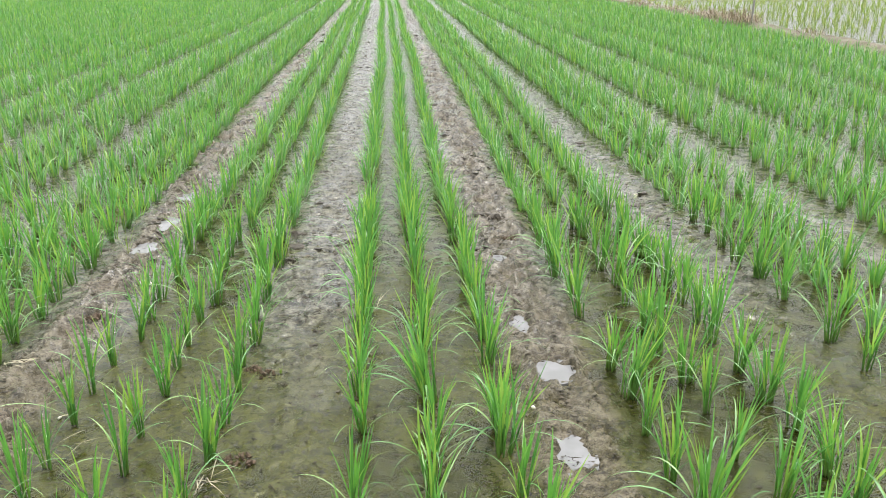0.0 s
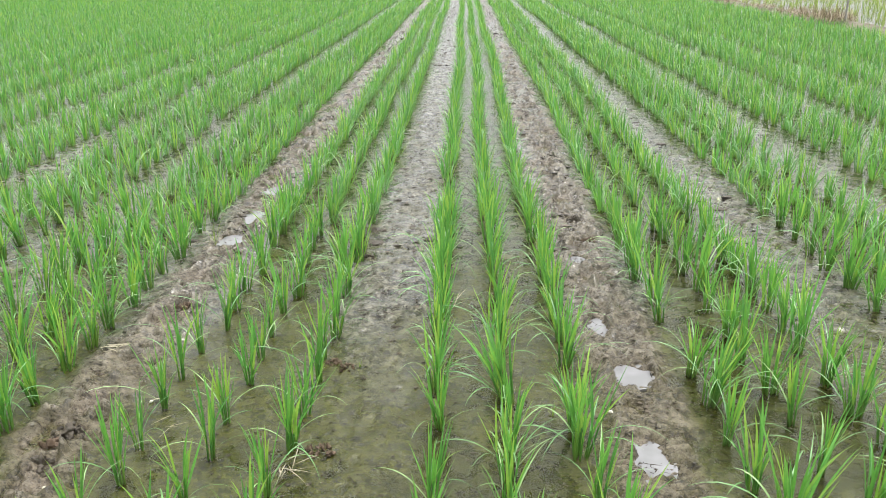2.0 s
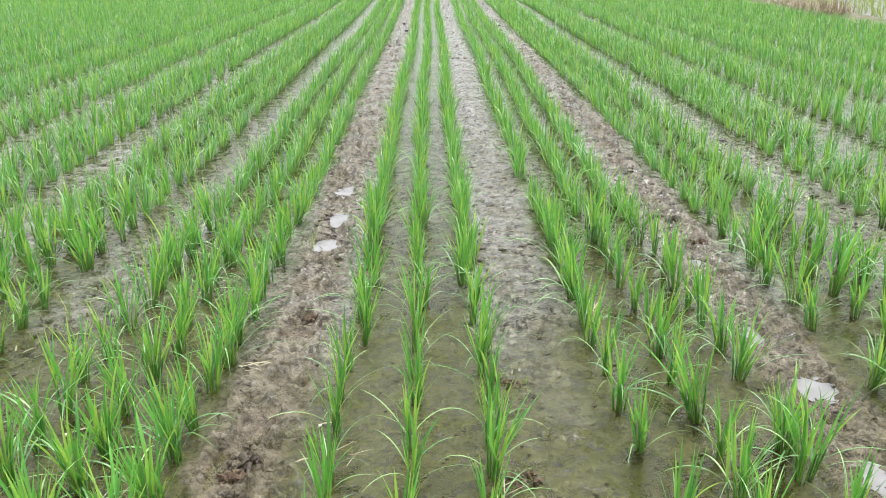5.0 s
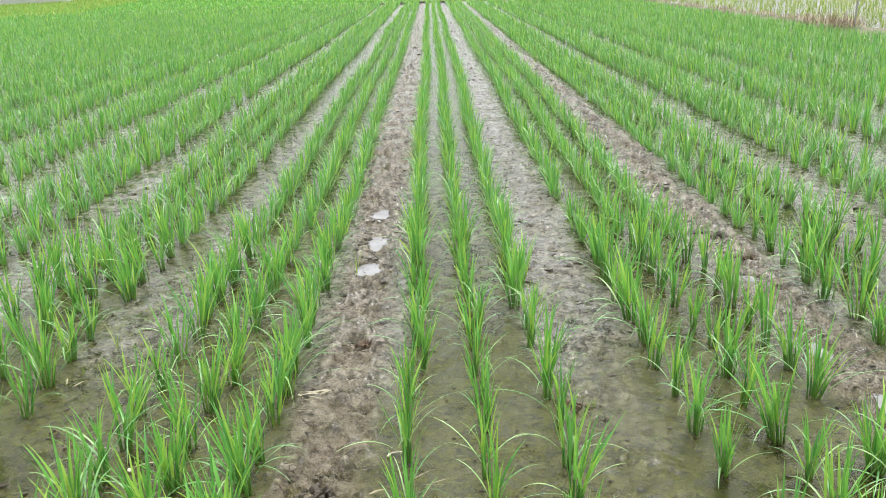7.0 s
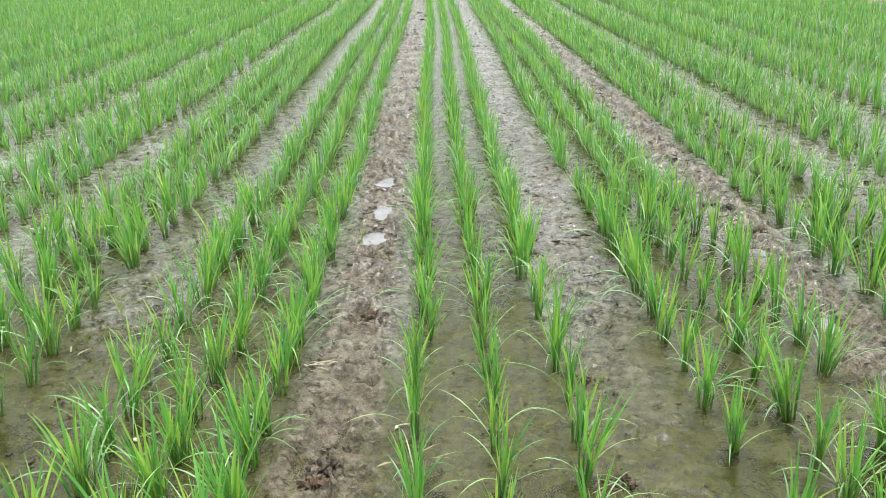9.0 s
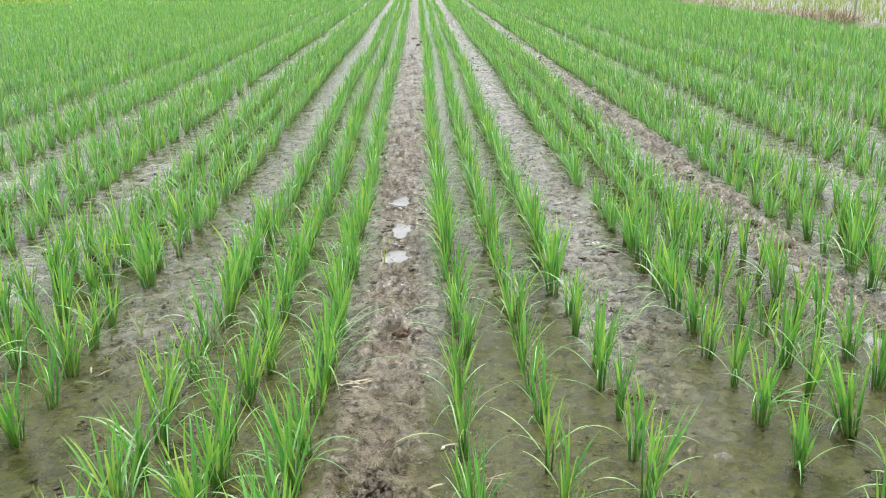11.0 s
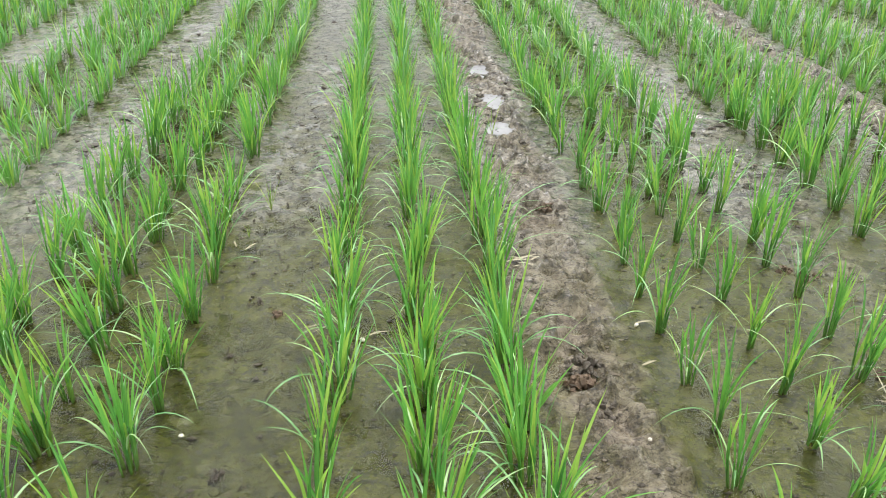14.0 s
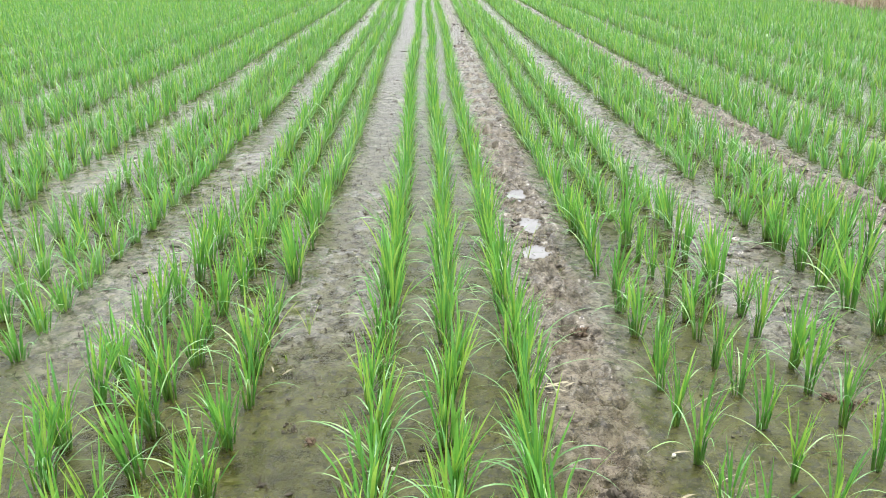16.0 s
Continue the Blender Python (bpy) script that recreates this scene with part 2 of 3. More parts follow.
LITTER = plain_material("dead_leaf", (0.25, 0.21, 0.13), (0.50, 0.46, 0.34), 0.65)
SHELL = plain_material("snail_shell", (0.55, 0.50, 0.40), (0.80, 0.77, 0.68), 0.35, 60, 0.001)
BUND = plain_material("dry_bund_earth", (0.09, 0.085, 0.05), (0.22, 0.20, 0.14), 0.9, 4.0, 0.02)
GRASSY = plain_material("grassy_bank", (0.06, 0.13, 0.03), (0.12, 0.21, 0.05), 1.0, 3.0, 0.02)
GRASSY.node_tree.nodes["Principled BSDF"].inputs["Specular IOR Level"].default_value = 0.0
BAMBOO = plain_material("weathered_bamboo", (0.26, 0.25, 0.22), (0.42, 0.41, 0.37), 0.6, 30)
WHITEWASH = plain_material("whitewashed_wall", (0.62, 0.61, 0.58), (0.80, 0.79, 0.76), 0.8, 1.0)
TIN = plain_material("grey_tin_roof", (0.20, 0.20, 0.20), (0.34, 0.34, 0.34), 0.45, 1.0)

# ---- plan: rows of rice in threes, paths between, all turned by TURN ----
TURN = radians(5.1)
COS, SIN = math.cos(TURN), math.sin(TURN)
PITCH, MIDDLE, ROW = 0.965, -0.879, 0.2413
PATH_MIDDLE = MIDDLE + PITCH / 2
END = 42.0  # far end of the paddy


def drift(v):
    """How far the rows stray sideways with distance."""
    return -0.0038 * (np.sqrt((v - 8.0) ** 2 + 9.0) + v - 8.0) * (np.asarray(v) > -50)


def place(u, v, z=0.0):
    """World place of a point u across the rows and v along them."""
    u = u + float(drift(v))
    return Vector((u * COS - v * SIN, u * SIN + v * COS, z))


def turned(uvz):
    out = np.array(uvz, dtype=float)
    u, v = uvz[..., 0] + drift(uvz[..., 1]), uvz[..., 1]
    out[..., 0], out[..., 1] = u * COS - v * SIN, u * SIN + v * COS
    return out


def lattice(ix, iy, seed):
    h = (ix.astype(np.int64) * 374761393 + iy.astype(np.int64) * 668265263 + seed * 974634749) & 0xFFFFFFFF
    h = ((h ^ (h >> 13)) * 1274126177) & 0xFFFFFFFF
    return ((h ^ (h >> 16)) & 0xFFFF) / 65535.0


def vnoise(x, y, seed):
    ix, iy = np.floor(x), np.floor(y)
    fx, fy = x - ix, y - iy
    fx, fy = fx * fx * (3 - 2 * fx), fy * fy * (3 - 2 * fy)
    a, b = lattice(ix, iy, seed), lattice(ix + 1, iy, seed)
    c, d = lattice(ix, iy + 1, seed), lattice(ix + 1, iy + 1, seed)
    return (a + (b - a) * fx) * (1 - fy) + (c + (d - c) * fx) * fy - 0.5


def smooth(a, b, x):
    t = np.clip((x - a) / (b - a), 0, 1)
    return t * t * (3 - 2 * t)


def mesh_from(name, verts, faces, mat, **attributes):
    me = bpy.data.meshes.new(name)
    faces = np.asarray(faces)
    count, side = faces.shape
    me.vertices.add(len(verts))
    me.vertices.foreach_set("co", np.asarray(verts, dtype=np.float32).ravel())
    me.loops.add(count * side)
    me.loops.foreach_set("vertex_index", faces.astype(np.int32).ravel())
    me.polygons.add(count)
    me.polygons.foreach_set("loop_start", np.arange(0, count * side, side, dtype=np.int32))
    me.polygons.foreach_set("use_smooth", np.ones(count, dtype=bool))
    me.update(calc_edges=True)
    for key, values in attributes.items():
        me.attributes.new(key, "FLOAT", "POINT").data.foreach_set("value", np.asarray(values, dtype=np.float32).ravel())
    me.materials.append(mat)
    return me


# ---- ground: one sheet of mud, fine where the camera passes ----
# footprints: u, v, half width, half length, depth
PRINTS = [
    (0.52, 3.10, 0.033, 0.085, 0.034), (0.587, 2.68, 0.052, 0.070, 0.034), (0.54, 2.13, 0.050, 0.085, 0.036), (0.545, 1.62, 0.05, 0.08, 0.028),
    (0.575, 4.93, 0.07, 0.11, 0.032), (0.575, 6.41, 0.08, 0.14, 0.033), (0.515, 5.86, 0.08, 0.13, 0.033), (0.60, 4.21, 0.06, 0.08, 0.03),
    (0.533, 3.90, 0.040, 0.05, 0.034), (0.557, 3.64, 0.05, 0.07, 0.026), (0.63, 7.03, 0.08, 0.15, 0.033), (0.53, 7.6, 0.08, 0.15, 0.033),
    (-1.355, 3.20, 0.065, 0.12, 0.028), (-1.42, 2.24, 0.075, 0.10, 0.026), (-1.375, 5.23, 0.055, 0.12, 0.034), (-1.345, 4.67, 0.055, 0.10, 0.034),
    (-1.375, 4.21, 0.060, 0.09, 0.034), (-1.47, 7.01, 0.08, 0.15, 0.033), (-1.445, 6.49, 0.08, 0.14, 0.033), (-1.46, 5.60, 0.08, 0.13, 0.032),
    (-1.37, 2.47, 0.05, 0.085, 0.026), (-1.345, 2.02, 0.06, 0.08, 0.028), (-1.335, 1.66, 0.060, 0.085, 0.032), (-1.39, 3.65, 0.06, 0.09, 0.024),
]
for side, first in ((0.55, 8.2), (-1.39, 7.7)):
    for i in range(24):
        PRINTS.append((side + random.uniform(-0.07, 0.07), first + i * 0.62 + random.uniform(-0.1, 0.1), 0.085, 0.16, random.uniform(0.032, 0.05)))


def lines(first, last, fine, fine_from, fine_to, growth):
    out, x = [fine_from], fine_from
    step = fine
    while x < last:
        step = fine if x < fine_to else step * growth
        x += step
        out.append(x)
    x, step = fine_from, fine
    while x > first:
        step *= growth
        x -= step
        out.insert(0, x)
    return np.array(out)


PATH_HIGH = {0: 0.006, 1: 0.020, -1: 0.020, -2: -0.004, 2: 0.002}
TRODDEN = {1: 1.0, -1: 1.0, 0: 0.35, -2: 0.1, 2: 0.3}


def by_path(k, table, other):
    out = np.full(k.shape, other)
    for key, value in table.items():
        out[k == key] = value
    return out


def ground_height(u, v):
    """Height of the mud over the water's level, and how far it belongs to a path and to its trodden strip."""
    k = np.round((u - PATH_MIDDLE) / PITCH)
    off = np.abs(u - PATH_MIDDLE - k * PITCH)
    ridge = smooth(0.30, 0.12, off + vnoise(u * 2.3, v * 1.1, 3) * 0.16)
    strip = smooth(0.21, 0.08, off + vnoise(u * 5.3, v * 2.9, 33) * 0.13 + vnoise(u * 15, v * 13, 35) * 0.05)
    trod = strip * by_path(k, TRODDEN, 0.12)
    z = 0.0020 + (0.35 * ridge + 0.65 * strip) * by_path(k, PATH_HIGH, 0.0) - 0.006 * smooth(3.0, 1.7, v) - (0.006 + 0.005 * (1 - ridge)) * smooth(3.0, 7.0, v) - 0.02 * smooth(7.9, 8.3, u) - (0.003 + 0.004 * (1 - ridge)) * smooth(0.7, 1.3, u) * smooth(2.6, 4.0, v)
    z += vnoise(u * 2.4, v * 1.7, 5) * 0.010 + vnoise(u * 7, v * 6, 7) * 0.008
    crease = np.exp(-np.abs(vnoise(u * 13, v * 12, 41)) / 0.05) + 0.7 * np.exp(-np.abs(vnoise(u * 27, v * 27, 45)) / 0.06)
    pits = smooth(0.24, 0.38, vnoise(u * 31, v * 31, 43)) + smooth(0.30, 0.42, vnoise(u * 17, v * 17, 47))
    z -= ridge * (crease * (0.0012 + 0.008 * trod) + pits * (0.0035 + 0.012 * trod))
    fine = vnoise(u * 19, v * 19, 9) * 0.008 + vnoise(u * 41, v * 41, 11) * 0.008
    lumps = (0.5 - np.abs(vnoise(u * 11, v * 9, 13)) * 2.4) * 0.012 + vnoise(u * 30, v * 30, 15) * 0.012
    return z + fine * (0.35 + 0.25 * ridge + 0.4 * trod) + lumps * trod * 2.3 + ridge * 0.003, ridge, strip


def build_ground():
    us = lines(-1600, 1600, 0.0105, -3.3, 1.9, 1.06)
    vs = lines(-1600, 1600, 0.0095, 1.3, 5.2, 1.011)
    far = vs[vs > 14][0]
    vs = np.concatenate([vs[(vs <= 14) & (vs > 0.5)], far * 1.055 ** np.arange(90)])
    vs = np.concatenate([np.array([-1600, -400, -100, -30, -10, -4, -2, -1, -0.3, 0.2]), vs])
    u, v = np.meshgrid(us, vs)
    z, ridge, strip = ground_height(u, v)
    churn = 0.62 * strip * by_path(np.round((u - PATH_MIDDLE) / PITCH), TRODDEN, 0.0)
    for pu, pv, ru, rv, depth in PRINTS:
        i0, i1 = np.searchsorted(us, (pu - 4 * ru, pu + 4 * ru))
        j0, j1 = np.searchsorted(vs, (pv - 4 * rv, pv + 4 * rv))
        pu_, pv_ = u[j0:j1, i0:i1], v[j0:j1, i0:i1]
        ragged = 1 + 0.6 * vnoise(pu_ * 20, pv_ * 20, 21) + 0.3 * vnoise(pu_ * 55, pv_ * 55, 23)
        d = np.sqrt(((pu_ - pu) / ru) ** 2 + ((pv_ - pv) / rv) ** 2) * ragged
        full = depth >= 0.034
        d = d / 1.12 if full else d
        pit = np.exp(-d ** 4)
        rim = np.exp(-((d - 1.5) / 0.4) ** 2) * (0.5 + vnoise(pu_ * 30, pv_ * 30, 25))
        z[j0:j1, i0:i1] += -depth * pit * (1.5 if full else 1.0) + (0.2 if full else 0.6) * depth * rim
        z[j0:j1, i0:i1] += (0.4 if full else 1.0) * np.exp(-((d - 1.3) / 0.8) ** 2) * (np.abs(vnoise(pu_ * 17, pv_ * 17, 27)) * -0.05 + vnoise(pu_ * 36, pv_ * 36, 29) * 0.022 + 0.012)
        churn[j0:j1, i0:i1] = np.maximum(churn[j0:j1, i0:i1], np.exp(-(d / 1.9) ** 2))
    field = smooth(END, END + 1.5, v) + smooth(-60, -64, u) + smooth(44, 48, u) + smooth(0.9, 0.5, v)
    z = np.where(field > 0, z * (1 - np.clip(field, 0, 1)) + 0.05 * np.clip(field, 0, 1), z)
    meadow = np.clip(smooth(END, END + 1.5, v) + smooth(-60, -64, u) + smooth(44, 48, u), 0, 1)
    algae = np.clip(0.66 - ridge * 0.5 + smooth(4.0, 2.0, v) * 0.85 - z * 9 + 0.5 * np.exp(-((u + 2.3) / 0.35) ** 2 - ((v - 2.3) / 0.8) ** 2), 0, 1)
    nv, nu = u.shape
    at = np.arange(nu * nv).reshape(nv, nu)
    faces = np.stack([at[:-1, :-1], at[:-1, 1:], at[1:, 1:], at[1:, :-1]], -1).reshape(-1, 4)
    verts = turned(np.stack([u, v, z], -1).reshape(-1, 3))
    ob = new("ground", mesh_from("ground", verts, faces, MUD, algae=algae, churn=churn, meadow=meadow))
    tagged(ob, "wet grey-brown paddy mud with trodden footprints", "ground", kind="structure")


build_ground()
pool = mesh_from("water", turned(np.array([(-62, 0.7, 0), (46, 0.7, 0), (46, END + 1, 0), (-62, END + 1, 0)], dtype=float)), [(0, 1, 2, 3)], WATER)
tagged(new("water", pool), "thin film of still water over the mud", "water", kind="structure")


def puddle(u, v, half_wide, half_long):
    """Cloudy water that fills a footprint, its colour paled for the reflected sky; the mud round it cuts its edge."""
    bm = bmesh.new()
    ring = []
    for i in range(20):
        a = i * math.pi / 10
        ring.append(bm.verts.new((1.5 * half_wide * math.cos(a), 1.45 * half_long * math.sin(a), 0.0)))
    bm.faces.new(ring)
    low = bmesh.ops.extrude_face_region(bm, geom=bm.faces[:])["geom"]
    bmesh.ops.translate(bm, verts=[g for g in low if isinstance(g, bmesh.types.BMVert)], vec=(0, 0, -0.012))
    bmesh.ops.recalc_face_normals(bm, faces=bm.faces[:])
    me = bpy.data.meshes.new("puddle")
    bm.to_mesh(me)
    bm.free()
    me.materials.append(CLOUDY_SKY)
    ob = new("puddle", me)
    ob.matrix_basis = Matrix.LocRotScale(place(u, v, 0.008), Euler((0, 0, TURN)), None)
    tagged(ob, "cloudy rain water standing in a footprint, paled for the reflected sky", "puddle", "puddles in the footprints", kind="structure")


for u, v, wide, long_, depth in PRINTS[:24]:
    if depth >= 0.034:
        puddle(u, v, wide, long_)


# ---- blades ----
def blades(base, length, width, lean, bend, azimuth, segs, fold=True, curl=1.6):
    """Many blades at once: arrays of the foot, length, greatest width, lean at the foot and further bend in radians, and heading.
    Gives the points, faces, and their place along and across."""
    n = len(length)
    s = np.linspace(0, 1, segs + 1)
    phi = lean[:, None] + bend[:, None] * s[None, :] ** curl
    step = (length / segs)[:, None]
    mid = (phi[:, 1:] + phi[:, :-1]) / 2
    out = np.concatenate([np.zeros((n, 1)), np.cumsum(np.sin(mid) * step, 1)], 1)
    up = np.concatenate([np.zeros((n, 1)), np.cumsum(np.cos(mid) * step, 1)], 1)
    wide = width[:, None] * (0.45 + 0.55 * smooth(0, 0.3, s)) * np.maximum(1 - s ** 2.6, 0.03)
    ca, sa = np.cos(azimuth)[:, None], np.sin(azimuth)[:, None]
    spine = np.stack([base[:, 0:1] + out * ca, base[:, 1:2] + out * sa, base[:, 2:3] + up], -1)
    twist = (np.sin(base[:, 0] * 917 + azimuth * 3.7) * 0.5)[:, None] * s
    normal = np.stack([-np.cos(phi) * ca, -np.cos(phi) * sa, np.sin(phi)], -1)
    side = np.stack([-sa + 0 * out, ca + 0 * out, 0 * out], -1) * np.cos(twist)[..., None] + normal * np.sin(twist)[..., None]
    half = side * (wide / 2)[..., None]
    cols = [spine - half, spine - normal * (wide * 0.14)[..., None], spine + half] if fold else [spine - half, spine + half]
    pts = np.stack(cols, 2)
    c = len(cols)
    at = np.arange(n * (segs + 1) * c).reshape(n, segs + 1, c)
    faces = np.stack([at[:, :-1, :-1], at[:, :-1, 1:], at[:, 1:, 1:], at[:, 1:, :-1]], -1).reshape(-1, 4)
    along = np.broadcast_to(s[None, :, None], (n, segs + 1, c)).reshape(-1)
    across = np.broadcast_to(np.array([0.0, 1.0, 0.0] if fold else [0.3, 0.3]), (n, segs + 1, c)).reshape(-1)
    return pts.reshape(-1, 3), faces, along, across


def tubes(foot, head, r0, r1, sides=5):
    n = len(foot)
    a = np.arange(sides) * 2 * np.pi / sides
    ring = np.stack([np.cos(a), np.sin(a), 0 * a], -1)
    levels = []
    for f in (0.0, 0.5, 1.0):
        levels.append((foot + (head - foot) * f)[:, None, :] + ring[None] * (r0 + (r1 - r0) * f)[:, None, None])
    pts = np.stack(levels, 1)
    at = np.arange(n * 3 * sides).reshape(n, 3, sides)
    nxt = np.roll(at, -1, 2)
    faces = np.stack([at[:, :-1], nxt[:, :-1], nxt[:, 1:], at[:, 1:]], -1).reshape(-1, 4)
    along = np.broadcast_to(np.array([0.0, 0.25, 0.6])[None, :, None], (n, 3, sides)).reshape(-1)
    return pts.reshape(-1, 3), faces, along


rng = np.random.default_rng(7)
LOOKS = {"dense": "dense upright green rice hill rooted in wet mud", "medium": "young green rice hill standing in wet mud", "thin": "thin sparse rice hill with few green leaves"}


def rice_plant(kind, size):
    """One transplanted hill: a tuft of stalks, each with a few long blades."""
    plant = tagged(new("rice_plant"), LOOKS[kind], "rice plant", "rice hills in rows")
    stalks = {"dense": 16, "medium": 12, "thin": 8}[kind]
    spread = {"dense": 0.024, "medium": 0.020, "thin": 0.015}[kind]
    a = rng.uniform(0, 2 * np.pi, stalks)
    r = spread * np.sqrt(rng.uniform(0, 1, stalks))
    foot = np.stack([r * np.cos(a), r * np.sin(a), np.full(stalks, -0.025)], -1)
    tall = rng.uniform(0.07, 0.13, stalks) * size
    tip = r / spread * rng.uniform(0.05, 0.32, stalks)
    head = foot + np.stack([np.sin(tip) * np.cos(a) * tall, np.sin(tip) * np.sin(a) * tall, np.cos(tip) * tall + 0.02], -1)
    for i in range(stalks):
        for j in range(2 + int(rng.uniform() < 0.25)):
            f = rng.uniform(0.35, 0.95) if j else 1.0
            start = foot[i] + (head[i] - foot[i]) * f
            turn = a[i] + rng.normal(0, 0.7)
            fall = rng.uniform() < 0.34 and j
            lean = tip[i] + (rng.uniform(0.30, 0.65) if fall else abs(rng.normal(0.0, 0.18)))
            bend = rng.uniform(1.1, 2.0) if fall else abs(rng.normal(0.16, 0.28))
            length = rng.uniform(0.15, 0.24) * size * (1.3 if fall else 1.0) * (1.0 if j < 2 else 0.75)
            width = rng.uniform(0.0048, 0.0070) if fall else rng.uniform(0.0070, 0.0112)
            pts, faces, along, across = blades(start[None], np.array([length]), np.array([width]), np.array([lean]), np.array([bend]), np.array([turn]), 8, True, 1.5 if fall else 2.2)
            along = 0.30 + 0.70 * along
            if j == 0:
                more, sides, low = tubes(foot[i:i + 1], head[i:i + 1], rng.uniform(0.0030, 0.0044, 1), np.full(1, 0.0026))
                faces = np.concatenate([faces, sides + len(pts)])
                pts, along, across = np.concatenate([pts, more]), np.concatenate([along, low * 0.5]), np.concatenate([across, np.zeros(len(low))])
            name = "stalk" if j == 0 else "drooping_leaf" if fall else "leaf"
            leaf = new(name, mesh_from(name, pts, faces, SKY_SHEEN_RICE if fall else RICE, along=along, across=across))
            if fall:
                leaf["label"] = "pale arching leaf that hangs over"
            leaf.parent = plant
    return plant


# near rows: first hill and step along the row, by group and row
STEPS = {
    (-2, -1): (0.190, 0.222), (-2, 0): (0.184, 0.2275), (-2, 1): (0.152, 0.223), (-1, -1): (0.204, 0.217), (-1, 0): (0.092, 0.2275),
    (-1, 1): (0.008, 0.208), (0, -1): (0.097, 0.2133), (0, 0): (0.208, 0.217), (0, 1): (0.044, 0.214), (1, -1): (0.096, 0.226),
    (1, 0): (0.104, 0.220), (1, 1): (0.028, 0.211), (2, -1): (0.164, 0.2305), (2, 0): (0.012, 0.2335), (2, 1): (0.096, 0.2125), (3, -1): (0.036, 0.2335),
}
NEAR_END = 4.6


def row_hills():
    """Places of all hills of the field: u, v, size, whether near."""
    near, far = [], []
    for k in range(-34, 10):
        for j in (-1, 0, 1):
            u = MIDDLE + PITCH * k + ROW * j + (0.03 if k < -1 else 0.0) + (0.02 if k < -2 else 0.0)
            if u > 7.45:
                continue
            first, step = STEPS.get((k, j), (rng.uniform(0, 0.2), 0.22 + rng.uniform(-0.008, 0.01)))
            count = int((END - 0.9) / step)
            v = first + step * np.arange(count) + rng.normal(0, 0.012, count)
            uu = u + rng.normal(0, 0.012, count) + 0.02 * np.sin(v * 0.55 + k)
            reach = 0.60 * v + 1.3
            seen = (v > 1.28) & (uu > -1.75 - reach) & (uu < 0.35 + reach) & (rng.uniform(0, 1, count) > 0.015)
            for a, b in zip(uu[seen], v[seen]):
                (near if b < NEAR_END and -3.4 < a < 1.95 else far).append((a, b))
    return near, np.array(far)


NEAR, FAR = row_hills()
KINDS = [("dense", 1.06), ("dense", 1.0), ("medium", 1.05), ("medium", 0.98), ("medium", 0.9), ("medium", 1.12), ("thin", 0.92), ("thin", 1.0), ("dense", 0.94), ("medium", 1.0), ("thin", 0.84)]
plants = [rice_plant(kind, size) for kind, size in KINDS]
used = set()
for u, v in NEAR:
    pick = int(rng.choice((0, 1, 8))) if u < -1.5 and rng.uniform() < 0.45 else int(rng.integers(len(plants)))
    weak = -1.3 < u < -0.5 and v < 3.3  # the hills beside the trodden path grew thin
    if weak and rng.uniform() < 0.75:
        pick = int(rng.choice((4, 6, 7, 10)))
    where = place(u, v)
    m = Matrix.LocRotScale(where, Euler((rng.normal(0, 0.05), rng.normal(0, 0.05), rng.uniform(0, 6.28))), Vector([rng.uniform(0.88, 1.10) * (1 + (-0.08 if weak else 0.09 if u < -0.5 else 0.0) * float(smooth(3.3, 2.2, v)))] * 3))
    if pick in used:
        copy_thing(plants[pick], m)
    else:
        plants[pick].matrix_basis = Matrix.LocRotScale(m.translation, m.to_quaternion(), None)
        used.add(pick)


def crop(name, hills, mat, label, kind_word, density=1.0, size=1.0):
    """All hills too many to count, as one mesh; fewer and broader blades the farther they stand."""
    V, F, A, C, S, start = [], [], [], [], [], 0
    for v0, v1, count, segs, width, fold in ((0, 5.5, 27, 6, 0.0095, True), (5.5, 12, 25, 5, 0.0098, False), (12, 22, 19, 4, 0.0125, False), (22, 34, 12, 3, 0.018, False), (34, 200, 5, 2, 0.042, False)):
        h = hills[(hills[:, 1] >= v0) & (hills[:, 1] < v1)]
        if not len(h):
            continue
        count = max(3, int(count * density))
        scale = rng.uniform(0.80, 1.15, len(h)) * size
        base = np.repeat(np.concatenate([turned(np.concatenate([h, np.zeros((len(h), 1))], 1))], 1), count, 0)
        n = len(base)
        a = rng.uniform(0, 2 * np.pi, n)
        spread = 0.025 if v1 < 6 else 0.030
        r = spread * np.sqrt(rng.uniform(0, 1, n))
        base = base + np.stack([r * np.cos(a), r * np.sin(a), np.full(n, -0.02)], -1)
        lean = r / spread * rng.uniform(0.03, 0.60, n)
        fall = rng.uniform(0, 1, n) < 0.34
        bend = np.where(fall, rng.uniform(1.0, 2.1, n), np.abs(rng.normal(0.22, 0.32, n)))
        pts, faces, along, across = blades(base, rng.uniform(0.15, 0.295, n) * np.repeat(scale, count), width * rng.uniform(0.75, 1.2, n), lean, bend, a + rng.normal(0, 0.6, n), segs, fold, 2.4)
        V.append(pts), F.append(faces + start), A.append(along), C.append(across), S.append(np.repeat(fall, len(faces) // n))
        start += len(pts)
    me = mesh_from(name, np.concatenate(V), np.concatenate(F), mat, along=np.concatenate(A), across=np.concatenate(C))
    # bent-over blades take the paler leaf colour with the sky's sheen painted in
    if mat is RICE:
        me.materials.append(SKY_SHEEN_RICE)
        me.polygons.foreach_set("material_index", np.concatenate(S).astype(np.int32))
    return tagged(new(name, me), label, kind_word, kind="stuff")


crop("rice_crop", FAR, RICE, "rows of young green rice filling the paddy", "rice crop")

